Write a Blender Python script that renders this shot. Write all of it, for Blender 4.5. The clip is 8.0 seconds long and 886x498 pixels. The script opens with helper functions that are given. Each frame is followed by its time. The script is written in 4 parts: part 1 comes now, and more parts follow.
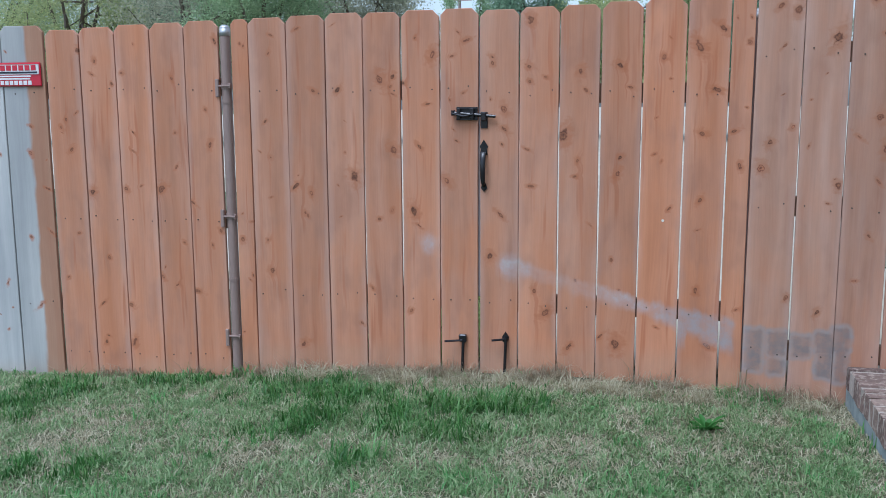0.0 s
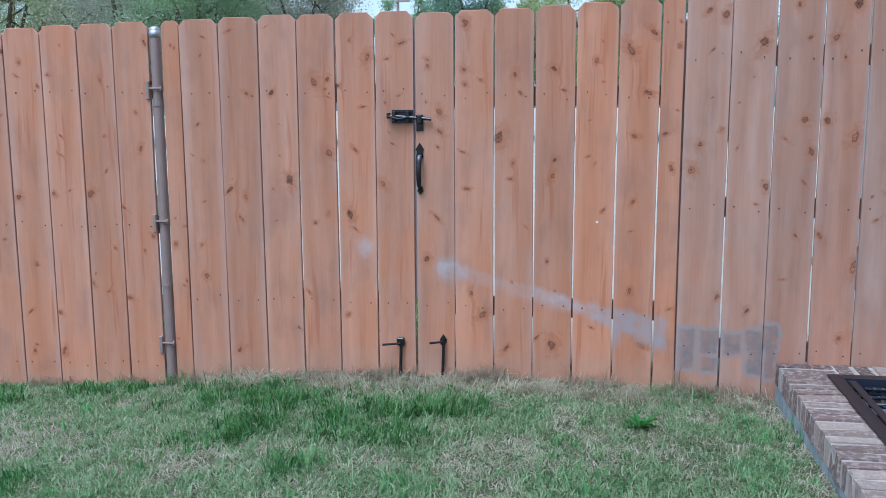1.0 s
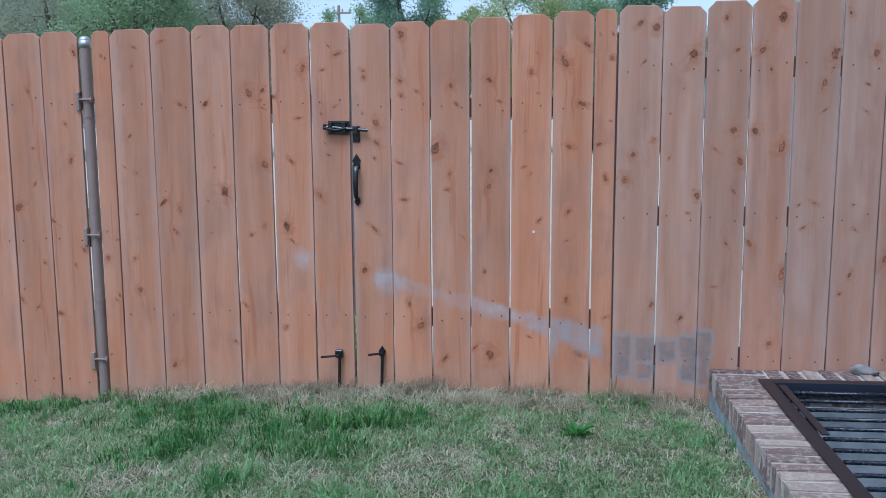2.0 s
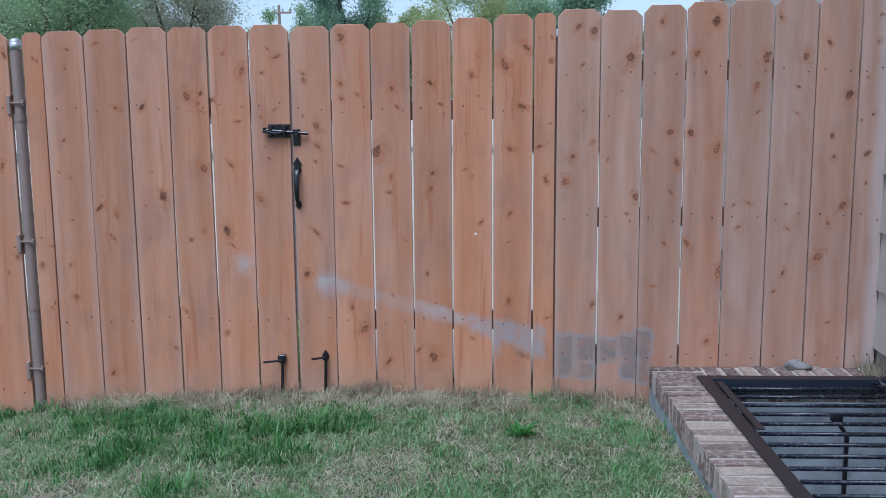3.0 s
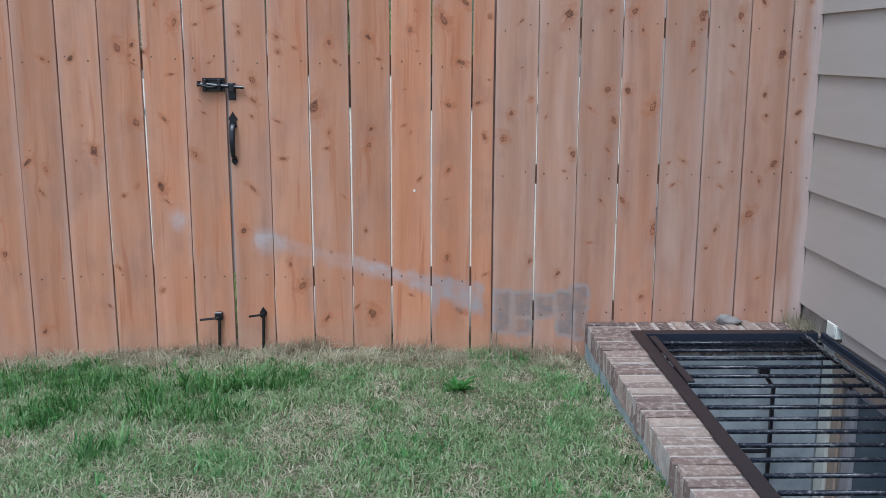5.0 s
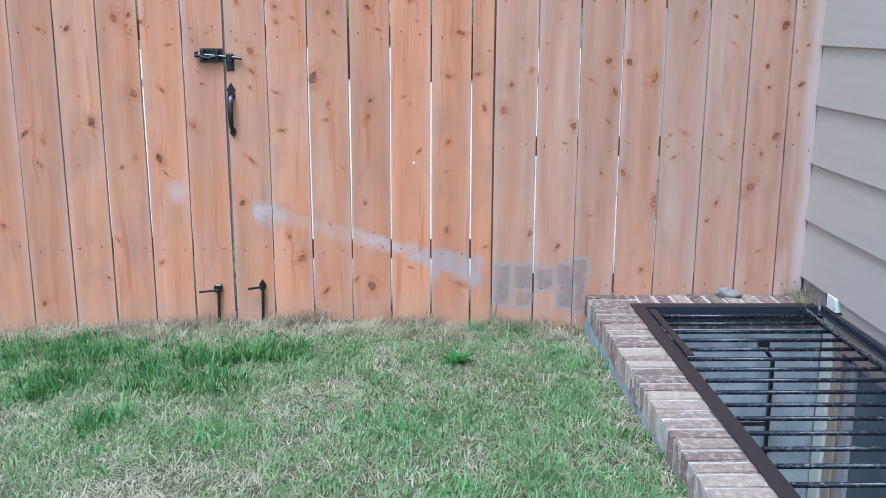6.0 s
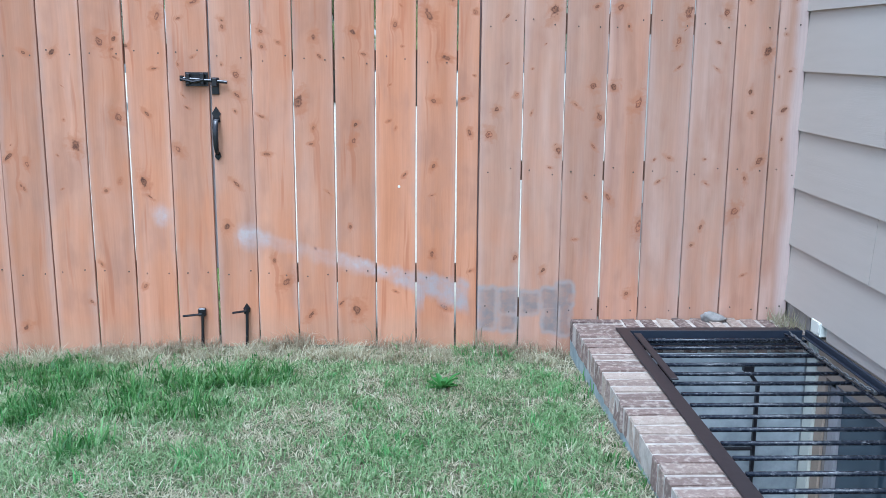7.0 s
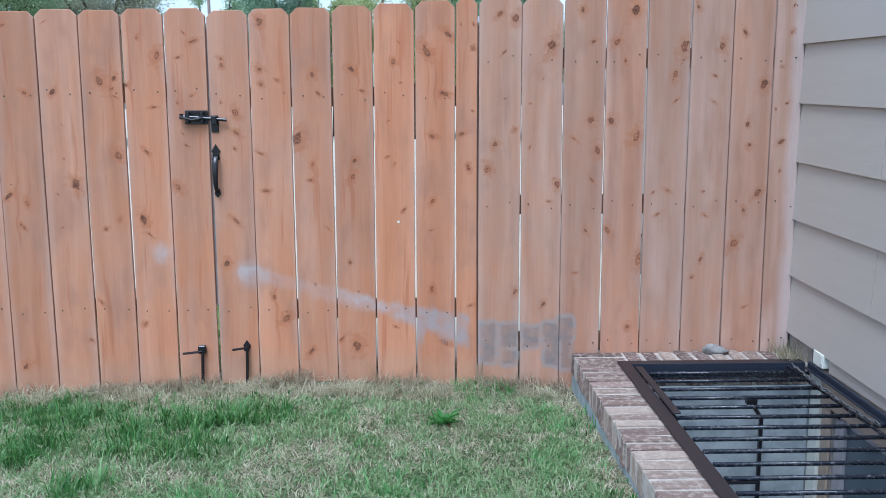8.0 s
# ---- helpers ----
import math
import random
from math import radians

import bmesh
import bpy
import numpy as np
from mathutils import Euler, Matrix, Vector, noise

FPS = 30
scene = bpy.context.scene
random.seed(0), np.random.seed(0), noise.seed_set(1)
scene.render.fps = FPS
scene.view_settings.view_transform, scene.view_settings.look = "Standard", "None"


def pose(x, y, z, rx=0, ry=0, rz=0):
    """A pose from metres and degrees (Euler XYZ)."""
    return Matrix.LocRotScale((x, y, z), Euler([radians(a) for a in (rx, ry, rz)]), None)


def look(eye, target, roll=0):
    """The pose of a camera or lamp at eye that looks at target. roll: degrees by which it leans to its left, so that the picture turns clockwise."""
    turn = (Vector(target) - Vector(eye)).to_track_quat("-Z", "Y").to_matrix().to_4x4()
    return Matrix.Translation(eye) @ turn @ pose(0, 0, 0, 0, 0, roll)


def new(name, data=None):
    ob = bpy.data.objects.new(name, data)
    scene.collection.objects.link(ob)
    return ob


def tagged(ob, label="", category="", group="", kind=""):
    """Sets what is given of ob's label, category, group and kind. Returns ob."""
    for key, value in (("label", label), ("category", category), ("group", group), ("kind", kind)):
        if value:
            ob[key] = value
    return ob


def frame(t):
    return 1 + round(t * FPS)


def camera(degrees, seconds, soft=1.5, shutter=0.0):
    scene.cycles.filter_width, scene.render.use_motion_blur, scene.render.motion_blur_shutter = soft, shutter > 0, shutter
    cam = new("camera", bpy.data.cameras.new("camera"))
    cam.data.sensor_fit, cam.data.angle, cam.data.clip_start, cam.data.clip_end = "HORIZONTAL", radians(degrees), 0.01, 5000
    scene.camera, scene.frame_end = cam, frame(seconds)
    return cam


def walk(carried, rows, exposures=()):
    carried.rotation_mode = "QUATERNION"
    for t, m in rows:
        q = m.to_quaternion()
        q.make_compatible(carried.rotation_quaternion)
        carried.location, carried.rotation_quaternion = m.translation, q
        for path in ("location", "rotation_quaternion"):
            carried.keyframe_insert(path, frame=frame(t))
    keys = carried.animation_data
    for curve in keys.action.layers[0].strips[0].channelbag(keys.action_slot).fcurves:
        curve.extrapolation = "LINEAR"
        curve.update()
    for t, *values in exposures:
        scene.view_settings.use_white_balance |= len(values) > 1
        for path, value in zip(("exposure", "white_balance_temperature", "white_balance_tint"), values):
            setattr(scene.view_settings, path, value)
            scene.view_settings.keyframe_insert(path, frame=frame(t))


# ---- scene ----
cam = camera(51.3, 8.0, soft=0.85)
PATH = [
    (0, (0.856, -4.329, 1.361), (0.401, -2.407, 1.05), -0.3),
    (0.5, (0.866, -4.319, 1.356), (0.469, -2.385, 1.04), -0.6),
    (1, (0.874, -4.318, 1.368), (0.544, -2.37, 1.059), -0.3),
    (1.5, (0.891, -4.315, 1.363), (0.621, -2.354, 1.077), -0.3),
    (3, (0.912, -4.318, 1.378), (0.822, -2.341, 1.092), -0.5),
    (3.5, (0.91, -4.327, 1.384), (0.874, -2.347, 1.104), -0.8),
    (4, (0.927, -4.328, 1.379), (0.93, -2.348, 1.098), -0.6),
    (4.5, (0.933, -4.324, 1.373), (0.967, -2.351, 1.05), 0.1),
    (6, (0.944, -4.302, 1.368), (0.973, -2.35, 0.934), 0.2),
    (6.5, (0.954, -4.298, 1.369), (0.995, -2.348, 0.93), 0.5),
    (7, (0.962, -4.298, 1.369), (1.015, -2.336, 0.985), 0.4),
    (7.5, (0.97, -4.293, 1.371), (1.023, -2.324, 1.021), -0.2),
    (8, (0.972, -4.294, 1.382), (1.021, -2.32, 1.066), -0.2),
]
walk(cam, [(t, look(eye, target, roll)) for t, eye, target, roll in PATH],
     exposures=[(0, 0.28, 5200, 6), (0.5, 0.27, 5000, 6), (1, 0.42, 4890, 6), (1.5, 0.29, 4860, 6), (3, 0.18, 5020, 6), (3.5, 0.17, 5130, 6), (4, 0.16, 5300, 6), (4.5, 0.17, 5410, 6), (6, 0.92, 5010, 3), (6.5, 1.02, 4870, 2), (7, 0.98, 4920, 2), (7.5, 0.82, 5020, 3), (8, 0.65, 5070, 3.5)])

# ---- world, sun ----
world = bpy.data.worlds.new("sky")
scene.world = world
world.use_nodes = True
wn, wl = world.node_tree.nodes, world.node_tree.links
sky = wn.new("ShaderNodeTexSky")
sky.sky_type = "NISHITA"
sky.sun_disc = False
sky.sun_elevation = radians(63)
sky.sun_rotation = radians(203)
sky.air_density, sky.dust_density = 1.0, 2.5
grey = wn.new("ShaderNodeRGBToBW")
cloud = wn.new("ShaderNodeMix")          # thin cloud evens out the blue of the sky
cloud.data_type = "RGBA"
cloud.inputs[0].default_value = 0.58
wl.new(sky.outputs[0], grey.inputs[0])
wl.new(sky.outputs[0], cloud.inputs[6])
wl.new(grey.outputs[0], cloud.inputs[7])
wl.new(cloud.outputs[2], wn["Background"].inputs[0])
wn["Background"].inputs[1].default_value = 0.185

sun = new("sun", bpy.data.lights.new("sun", "SUN"))
sun.data.energy = 1.5
sun.data.angle = radians(25)
sun.data.color = (1.0, 0.98, 0.96)
sun.matrix_world = look((-2.0, -4.6, 10), (0, 0, 0))

# ---- materials ----
class Mat:
    """A small builder of node materials."""

    def __init__(self, name, rough=0.7, metal=0.0):
        self.m = bpy.data.materials.new(name)
        self.m.use_nodes = True
        self.n, self.l = self.m.node_tree.nodes, self.m.node_tree.links
        self.b = self.n["Principled BSDF"]
        self.b.inputs["Roughness"].default_value = rough
        self.b.inputs["Metallic"].default_value = metal

    def put(self, sock, v):
        if isinstance(v, bpy.types.NodeSocket):
            self.l.new(v, sock)
        elif v is not None:
            sock.default_value = v

    def math(self, op, a, b=None, c=None, clamp=False):
        k = self.n.new("ShaderNodeMath")
        k.operation, k.use_clamp = op, clamp
        for s, v in zip(k.inputs, (a, b, c)):
            self.put(s, v)
        return k.outputs[0]

    def coords(self, kind="Object"):
        return self.n.new("ShaderNodeTexCoord").outputs[kind]

    def position(self):
        return self.n.new("ShaderNodeNewGeometry").outputs["Position"]

    def split(self, v):
        k = self.n.new("ShaderNodeSeparateXYZ")
        self.put(k.inputs[0], v)
        return k.outputs

    def join(self, x, y, z):
        k = self.n.new("ShaderNodeCombineXYZ")
        for s, v in zip(k.inputs, (x, y, z)):
            self.put(s, v)
        return k.outputs[0]

    def noise(self, vec, scale, detail=3.0, rough=0.55, distort=0.0):
        k = self.n.new("ShaderNodeTexNoise")
        self.put(k.inputs["Vector"], vec)
        k.inputs["Scale"].default_value, k.inputs["Detail"].default_value = scale, detail
        k.inputs["Roughness"].default_value, k.inputs["Distortion"].default_value = rough, distort
        return k.outputs["Fac"]

    def scaled(self, vec, s):
        k = self.n.new("ShaderNodeMapping")
        self.put(k.inputs[0], vec)
        k.inputs["Scale"].default_value = s
        return k.outputs[0]

    def ramp(self, fac, stops, smooth=False):
        k = self.n.new("ShaderNodeValToRGB")
        self.put(k.inputs[0], fac)
        e = k.color_ramp.elements
        while len(e) < len(stops):
            e.new(0.5)
        for el, (p, c) in zip(e, stops):
            el.position = p
            el.color = (*c, 1) if isinstance(c, tuple) else (c, c, c, 1)
        if smooth:
            k.color_ramp.interpolation = "EASE"
        return k.outputs[0]

    def span(self, v, a, b, c=0.0, d=1.0):
        k = self.n.new("ShaderNodeMapRange")
        k.interpolation_type = "SMOOTHSTEP"
        self.put(k.inputs[0], v)
        for s, q in zip(k.inputs[1:5], (a, b, c, d)):
            self.put(s, q)
        return k.outputs[0]

    def mix(self, fac, a, b, how="MIX"):
        k = self.n.new("ShaderNodeMix")
        k.data_type, k.blend_type = "RGBA", how
        for s, v in ((k.inputs[0], fac), (k.inputs[6], a), (k.inputs[7], b)):
            self.put(s, (*v, 1) if isinstance(v, tuple) else v)
        return k.outputs[2]

    def random(self):
        return self.n.new("ShaderNodeObjectInfo").outputs["Random"]

    def island(self):
        return self.n.new("ShaderNodeNewGeometry").outputs["Random Per Island"]

    def prop(self, name):
        k = self.n.new("ShaderNodeAttribute")
        k.attribute_type, k.attribute_name = "OBJECT", name
        return k

    def thin(self, col, share):
        """A leaf: part of the light passes through it."""
        t, k = self.n.new("ShaderNodeBsdfTranslucent"), self.n.new("ShaderNodeMixShader")
        k.inputs[0].default_value = share
        self.put(t.inputs[0], col)
        self.l.new(self.b.outputs[0], k.inputs[1])
        self.l.new(t.outputs[0], k.inputs[2])
        self.l.new(k.outputs[0], self.n["Material Output"].inputs[0])
        return self.done(col)

    def done(self, col=None, rough=None, bump=None, strength=0.3, dist=0.004):
        if col is not None:
            self.put(self.b.inputs["Base Color"], (*col, 1) if isinstance(col, tuple) else col)
        self.put(self.b.inputs["Roughness"], rough)
        if bump is not None:
            k = self.n.new("ShaderNodeBump")
            k.inputs["Strength"].default_value, k.inputs["Distance"].default_value = strength, dist
            self.put(k.inputs["Height"], bump)
            self.l.new(k.outputs[0], self.b.inputs["Normal"])
        return self.m


KNOTS = 8


def cedar_material(name, weathered=False):
    """Sawn cedar: streaky grain, knots where each board has them, a smear of cement on the lower boards."""
    m = Mat(name, 0.82)
    x, y, z = m.split(m.coords())
    rnd = m.random()
    shift = m.math("MULTIPLY", rnd, 37.0)
    wob = m.noise(m.join(x, shift, z), 38.0, 2.0)
    near = None
    for i in range(KNOTS):
        u, v, r = m.split(m.prop("knot_%s" % "abcdefgh"[i]).outputs["Vector"])
        squeeze = m.math("MULTIPLY_ADD", m.math("POWER", m.math("FRACT", m.math("MULTIPLY", v, 17.3)), 2.0), 1.9, 0.65)
        dx = m.math("SUBTRACT", x, u)
        skew = m.math("MULTIPLY_ADD", m.math("FRACT", m.math("MULTIPLY", v, 41.7)), 1.6, -0.8)
        dz = m.math("MULTIPLY", m.math("MULTIPLY_ADD", dx, skew, m.math("SUBTRACT", z, v)), squeeze)
        d = m.math("SQRT", m.math("ADD", m.math("MULTIPLY", dx, dx), m.math("MULTIPLY", dz, dz)))
        d = m.math("DIVIDE", d, m.math("MAXIMUM", r, 0.0004))
        near = d if near is None else m.math("MINIMUM", near, d)
    near = m.math("ADD", near, m.math("MULTIPLY", m.math("SUBTRACT", wob, 0.5), 1.9))
    tear = m.noise(m.join(m.math("MULTIPLY", x, 70.0), shift, m.math("MULTIPLY", z, 70.0)), 1.0, 2.0, 0.6)
    near = m.math("ADD", near, m.math("MULTIPLY", m.math("SUBTRACT", tear, 0.5), 0.9))
    bend = m.span(near, 0.6, 4.5, 0.013, 0.0)
    slow = m.noise(m.join(x, shift, m.math("MULTIPLY", z, 0.35)), 5.0, 2.0)
    xb = m.math("ADD", m.math("ADD", x, bend), m.math("MULTIPLY", slow, 0.05))
    grain = m.noise(m.join(m.math("MULTIPLY", xb, 150.0), shift, m.math("MULTIPLY", z, 3.0)), 1.0, 4.0, 0.6)
    broad = m.noise(m.join(m.math("MULTIPLY", xb, 12.0), shift, m.math("MULTIPLY", z, 0.9)), 1.0, 2.0, 0.45)
    cloudy = m.noise(m.join(x, shift, m.math("MULTIPLY", z, 0.5)), 7.0, 3.0)
    if weathered:
        col = m.ramp(broad, [(0.25, (0.36, 0.36, 0.36)), (0.75, (0.56, 0.55, 0.53))])
        warm = m.ramp(broad, [(0.3, (0.40, 0.20, 0.12)), (0.75, (0.48, 0.28, 0.18))])
        edge = m.math("ADD", m.math("SUBTRACT", x, m.prop("edge").outputs["Fac"]), m.math("MULTIPLY", m.math("SUBTRACT", cloudy, 0.5), 0.07))
        col = m.mix(m.span(edge, -0.012, 0.012), col, warm)
    else:
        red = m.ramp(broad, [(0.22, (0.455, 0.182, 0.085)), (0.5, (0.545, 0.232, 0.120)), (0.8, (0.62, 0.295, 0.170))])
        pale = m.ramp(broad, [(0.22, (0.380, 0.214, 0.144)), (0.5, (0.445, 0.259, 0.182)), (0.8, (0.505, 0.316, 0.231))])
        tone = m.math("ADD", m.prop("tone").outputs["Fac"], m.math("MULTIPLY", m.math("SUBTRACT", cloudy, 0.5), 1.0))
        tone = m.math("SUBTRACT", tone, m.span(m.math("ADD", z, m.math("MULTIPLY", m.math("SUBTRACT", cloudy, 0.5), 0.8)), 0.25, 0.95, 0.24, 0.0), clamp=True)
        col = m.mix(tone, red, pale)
        col = m.mix(m.math("MULTIPLY", m.span(cloudy, 0.50, 0.72), 0.40), col, (0.36, 0.15, 0.085))
        film = m.noise(m.join(m.math("MULTIPLY", x, 9.0), m.math("ADD", shift, 5.0), m.math("MULTIPLY", z, 1.1)), 1.0, 3.0, 0.5)
        film = m.math("MULTIPLY", m.span(film, 0.44, 0.68), m.math("MULTIPLY_ADD", m.prop("tone").outputs["Fac"], 0.24, 0.04))
        col = m.mix(film, col, (0.60, 0.445, 0.385))
        dusk = m.noise(m.join(m.math("MULTIPLY", x, 14.0), m.math("ADD", shift, 9.0), m.math("MULTIPLY", z, 2.2)), 1.0, 3.0, 0.6)
        col = m.mix(m.math("MULTIPLY", m.span(dusk, 0.55, 0.75), 0.28), col, (0.30, 0.155, 0.11))
        streak = m.noise(m.join(m.math("MULTIPLY", xb, 34.0), m.math("ADD", shift, 3.0), m.math("MULTIPLY", z, 1.7)), 1.0, 2.0, 0.5)
        streak = m.math("MULTIPLY", m.span(streak, 0.58, 0.72), m.span(m.prop("tone").outputs["Fac"], 0.9, 0.1, 0.08, 0.55))
        col = m.mix(streak, col, (0.40, 0.125, 0.05))
        pale_edge = m.math("SUBTRACT", m.math("ABSOLUTE", x), m.math("MULTIPLY_ADD", cloudy, -0.05, 0.105))
        col = m.mix(m.math("MULTIPLY", m.span(pale_edge, -0.016, 0.016), 0.20), col, (0.62, 0.47, 0.42))
        pale_side = m.math("ADD", m.math("SUBTRACT", x, m.prop("pale_side").outputs["Fac"]), m.math("MULTIPLY", m.math("SUBTRACT", cloudy, 0.5), 0.07))
        col = m.mix(m.math("MULTIPLY", m.span(pale_side, -0.03, 0.03), 0.46), col, (0.60, 0.55, 0.55))
    foot = m.math("ADD", z, m.math("MULTIPLY", m.math("SUBTRACT", cloudy, 0.5), 0.16))
    col = m.mix(m.math("MULTIPLY", m.span(foot, 0.07, 0.19, 1.0, 0.0), 0.30), col, (0.42, 0.30, 0.21))
    col = m.mix(0.17, col, m.ramp(grain, [(0.3, 0.55), (0.62, 1.0)]), "MULTIPLY")
    mottle = m.noise(m.join(x, shift, m.math("MULTIPLY", z, 0.45)), 22.0, 4.0, 0.6)
    col = m.mix(0.16, col, m.ramp(mottle, [(0.3, 0.70), (0.65, 1.0)]), "MULTIPLY")
    val = m.math("ADD", 0.90, m.math("MULTIPLY", rnd, 0.18))
    col = m.mix(1.0, col, m.join(val, val, val), "MULTIPLY")
    flame = m.noise(m.join(m.math("MULTIPLY", x, 22.0), shift, m.math("MULTIPLY", z, 30.0)), 1.0, 2.0, 0.5, 0.8)
    halo = m.math("MULTIPLY", m.span(m.math("ADD", near, m.math("MULTIPLY", m.math("SUBTRACT", flame, 0.5), 4.0)), 0.8, 2.9, 1.0, 0.0), m.math("MULTIPLY_ADD", m.prop("tone").outputs["Fac"], -0.16, 0.68))
    col = m.mix(halo, col, m.mix(m.prop("tone").outputs["Fac"], (0.40, 0.13, 0.05), (0.37, 0.155, 0.075)))
    ring = m.ramp(near, [(0.0, (0.15, 0.055, 0.03)), (0.3, (0.31, 0.125, 0.06)), (0.62, (0.105, 0.034, 0.022)), (0.95, (0.33, 0.14, 0.07))])
    deep = m.math("MULTIPLY_ADD", m.noise(m.join(m.math("MULTIPLY", x, 9.0), shift, m.math("MULTIPLY", z, 9.0)), 1.0, 0.0), 1.7, 0.16)
    deep = m.math("MULTIPLY", deep, m.math("MULTIPLY_ADD", m.math("SINE", m.math("MULTIPLY", near, 11.0)), 0.22, 1.0))
    ring = m.mix(1.0, ring, m.join(deep, deep, deep), "MULTIPLY")
    col = m.mix(m.math("MULTIPLY", m.span(near, 0.60, 1.05, 1.0, 0.0), m.math("MULTIPLY_ADD", tear, 0.8, 0.46), clamp=True), col, ring)
    # cement smeared along the lower boards
    wx, wy, wz = m.split(m.position())
    n1 = m.noise(m.join(m.math("MULTIPLY", wx, 2.0), 0.0, wz), 9.0, 3.0)
    n2 = m.noise(m.position(), 28.0, 3.0)
    along = m.math("DIVIDE", m.math("SUBTRACT", wx, 0.10), 1.12)
    foot_line = m.ramp(along, [(0.0, 0.55), (0.15, 0.535), (0.37, 0.455), (0.61, 0.395), (0.75, 0.325), (0.98, 0.215)])
    head_line = m.ramp(along, [(0.0, 0.635), (0.11, 0.625), (0.24, 0.565), (0.46, 0.503), (0.61, 0.452), (1.0, 0.372)])
    ragged = m.math("MULTIPLY", m.math("SUBTRACT", n1, 0.5), 0.07)
    zz = m.math("ADD", wz, ragged)
    band = m.math("MULTIPLY", m.span(m.math("SUBTRACT", zz, foot_line), -0.030, 0.034), m.span(m.math("SUBTRACT", zz, head_line), -0.026, 0.014, 1.0, 0.0))
    band = m.math("MULTIPLY", band, m.math("MULTIPLY", m.span(m.math("ADD", wx, ragged), 0.095, 0.135), m.span(m.math("ADD", wx, ragged), 1.19, 1.215, 1.0, 0.0)))
    thin_mid = m.math("ADD", m.span(wx, 0.20, 0.30, 1.0, 0.42), m.span(wx, 0.50, 0.72, 0.0, 0.58))
    band = m.math("MULTIPLY", band, m.math("MULTIPLY", thin_mid, m.span(m.noise(m.join(m.math("MULTIPLY", wx, 1.6), 0.0, wz), 6.0, 3.0), 0.30, 0.56, 0.55, 1.0)))
    drip = m.math("MULTIPLY", m.math("MULTIPLY", m.span(wx, 0.948, 0.958), m.span(m.math("ADD", wx, ragged), 0.975, 0.995, 1.0, 0.0)), m.span(wz, 0.20, 0.30, 0.0, 0.8))
    drip = m.math("MULTIPLY", drip, m.span(wz, 0.38, 0.42, 1.0, 0.0))
    daub = None                             # trowel-sized daubs, each with a paler rim
    for bx, bz, hx, hz in ((1.288, 0.238, 0.054, 0.108), (1.394, 0.274, 0.053, 0.068), (1.498, 0.266, 0.052, 0.062), (1.598, 0.282, 0.053, 0.064), (1.664, 0.304, 0.048, 0.068), (1.396, 0.163, 0.045, 0.046), (1.600, 0.182, 0.046, 0.072), (1.668, 0.190, 0.034, 0.095)):
        a = m.math("SUBTRACT", m.math("ABSOLUTE", m.math("SUBTRACT", wx, bx)), hx - 0.024)
        b = m.math("SUBTRACT", m.math("ABSOLUTE", m.math("SUBTRACT", wz, bz)), hz - 0.024)
        a, b = m.math("MAXIMUM", a, 0.0), m.math("MAXIMUM", b, 0.0)
        d = m.math("SUBTRACT", m.math("SQRT", m.math("ADD", m.math("MULTIPLY", a, a), m.math("MULTIPLY", b, b))), 0.024)
        daub = d if daub is None else m.math("MINIMUM", daub, d)
    daub = m.math("ADD", daub, m.math("MULTIPLY", m.math("SUBTRACT", m.noise(m.position(), 13.0, 2.0), 0.5), 0.040))
    daub = m.math("ADD", daub, m.math("MULTIPLY", m.math("SUBTRACT", n2, 0.5), 0.012))
    patch = m.math("MULTIPLY", m.span(daub, -0.006, 0.016, 1.0, 0.0), m.span(wx, 1.236, 1.246))
    wa = m.math("SUBTRACT", m.math("ABSOLUTE", m.math("SUBTRACT", m.math("ADD", wx, ragged), 1.47)), 0.225)
    wb = m.math("SUBTRACT", m.math("ABSOLUTE", m.math("SUBTRACT", zz, m.span(wx, 1.5, 1.7, 0.268, 0.29))), 0.058)
    wash = m.math("MULTIPLY", m.span(m.math("MAXIMUM", wa, wb), -0.016, 0.014, 0.85, 0.0), m.span(wx, 1.236, 1.246))
    blob = m.span(daub, -0.024, -0.006)
    thinned = m.math("MULTIPLY", m.span(m.math("ABSOLUTE", m.math("SUBTRACT", wz, 0.292)), 0.008, 0.03, 0.6, 1.0), m.span(n1, 0.3, 0.6, 0.75, 1.0))
    patch = m.math("MAXIMUM", m.math("MULTIPLY", patch, m.math("MAXIMUM", thinned, m.math("MULTIPLY", blob, 0.7))), wash)
    spots = None
    for sx, sz, sr in ((-0.235, 0.685, 0.052), (0.155, 0.588, 0.062)):
        a, b = m.math("SUBTRACT", wx, sx), m.math("SUBTRACT", wz, sz)
        d = m.math("DIVIDE", m.math("SQRT", m.math("ADD", m.math("MULTIPLY", a, a), m.math("MULTIPLY", b, b))), sr)
        t = m.span(m.math("ADD", d, m.math("MULTIPLY", m.math("SUBTRACT", n1, 0.5), 1.4)), 0.1, 1.35, 0.8, 0.0)
        spots = t if spots is None else m.math("MAXIMUM", spots, t)
    cement = m.math("MAXIMUM", m.math("MAXIMUM", band, drip), m.math("MAXIMUM", patch, spots))
    cement = m.math("MULTIPLY", cement, m.math("MULTIPLY_ADD", m.span(m.noise(m.position(), 17.0, 4.0, 0.65), 0.35, 0.65), 0.36, m.math("ADD", m.span(wx, 0.70, 1.0, 0.42, 0.50), m.span(wx, 1.2, 1.24, 0.0, 0.08))), clamp=True)
    daubed = m.mix(blob, (0.215, 0.185, 0.18), (0.315, 0.275, 0.265))
    smeared = m.mix(m.span(wx, 0.78, 1.0), (0.46, 0.43, 0.445), (0.35, 0.322, 0.335))
    col = m.mix(cement, col, m.mix(m.span(wx, 1.2, 1.3), smeared, daubed))
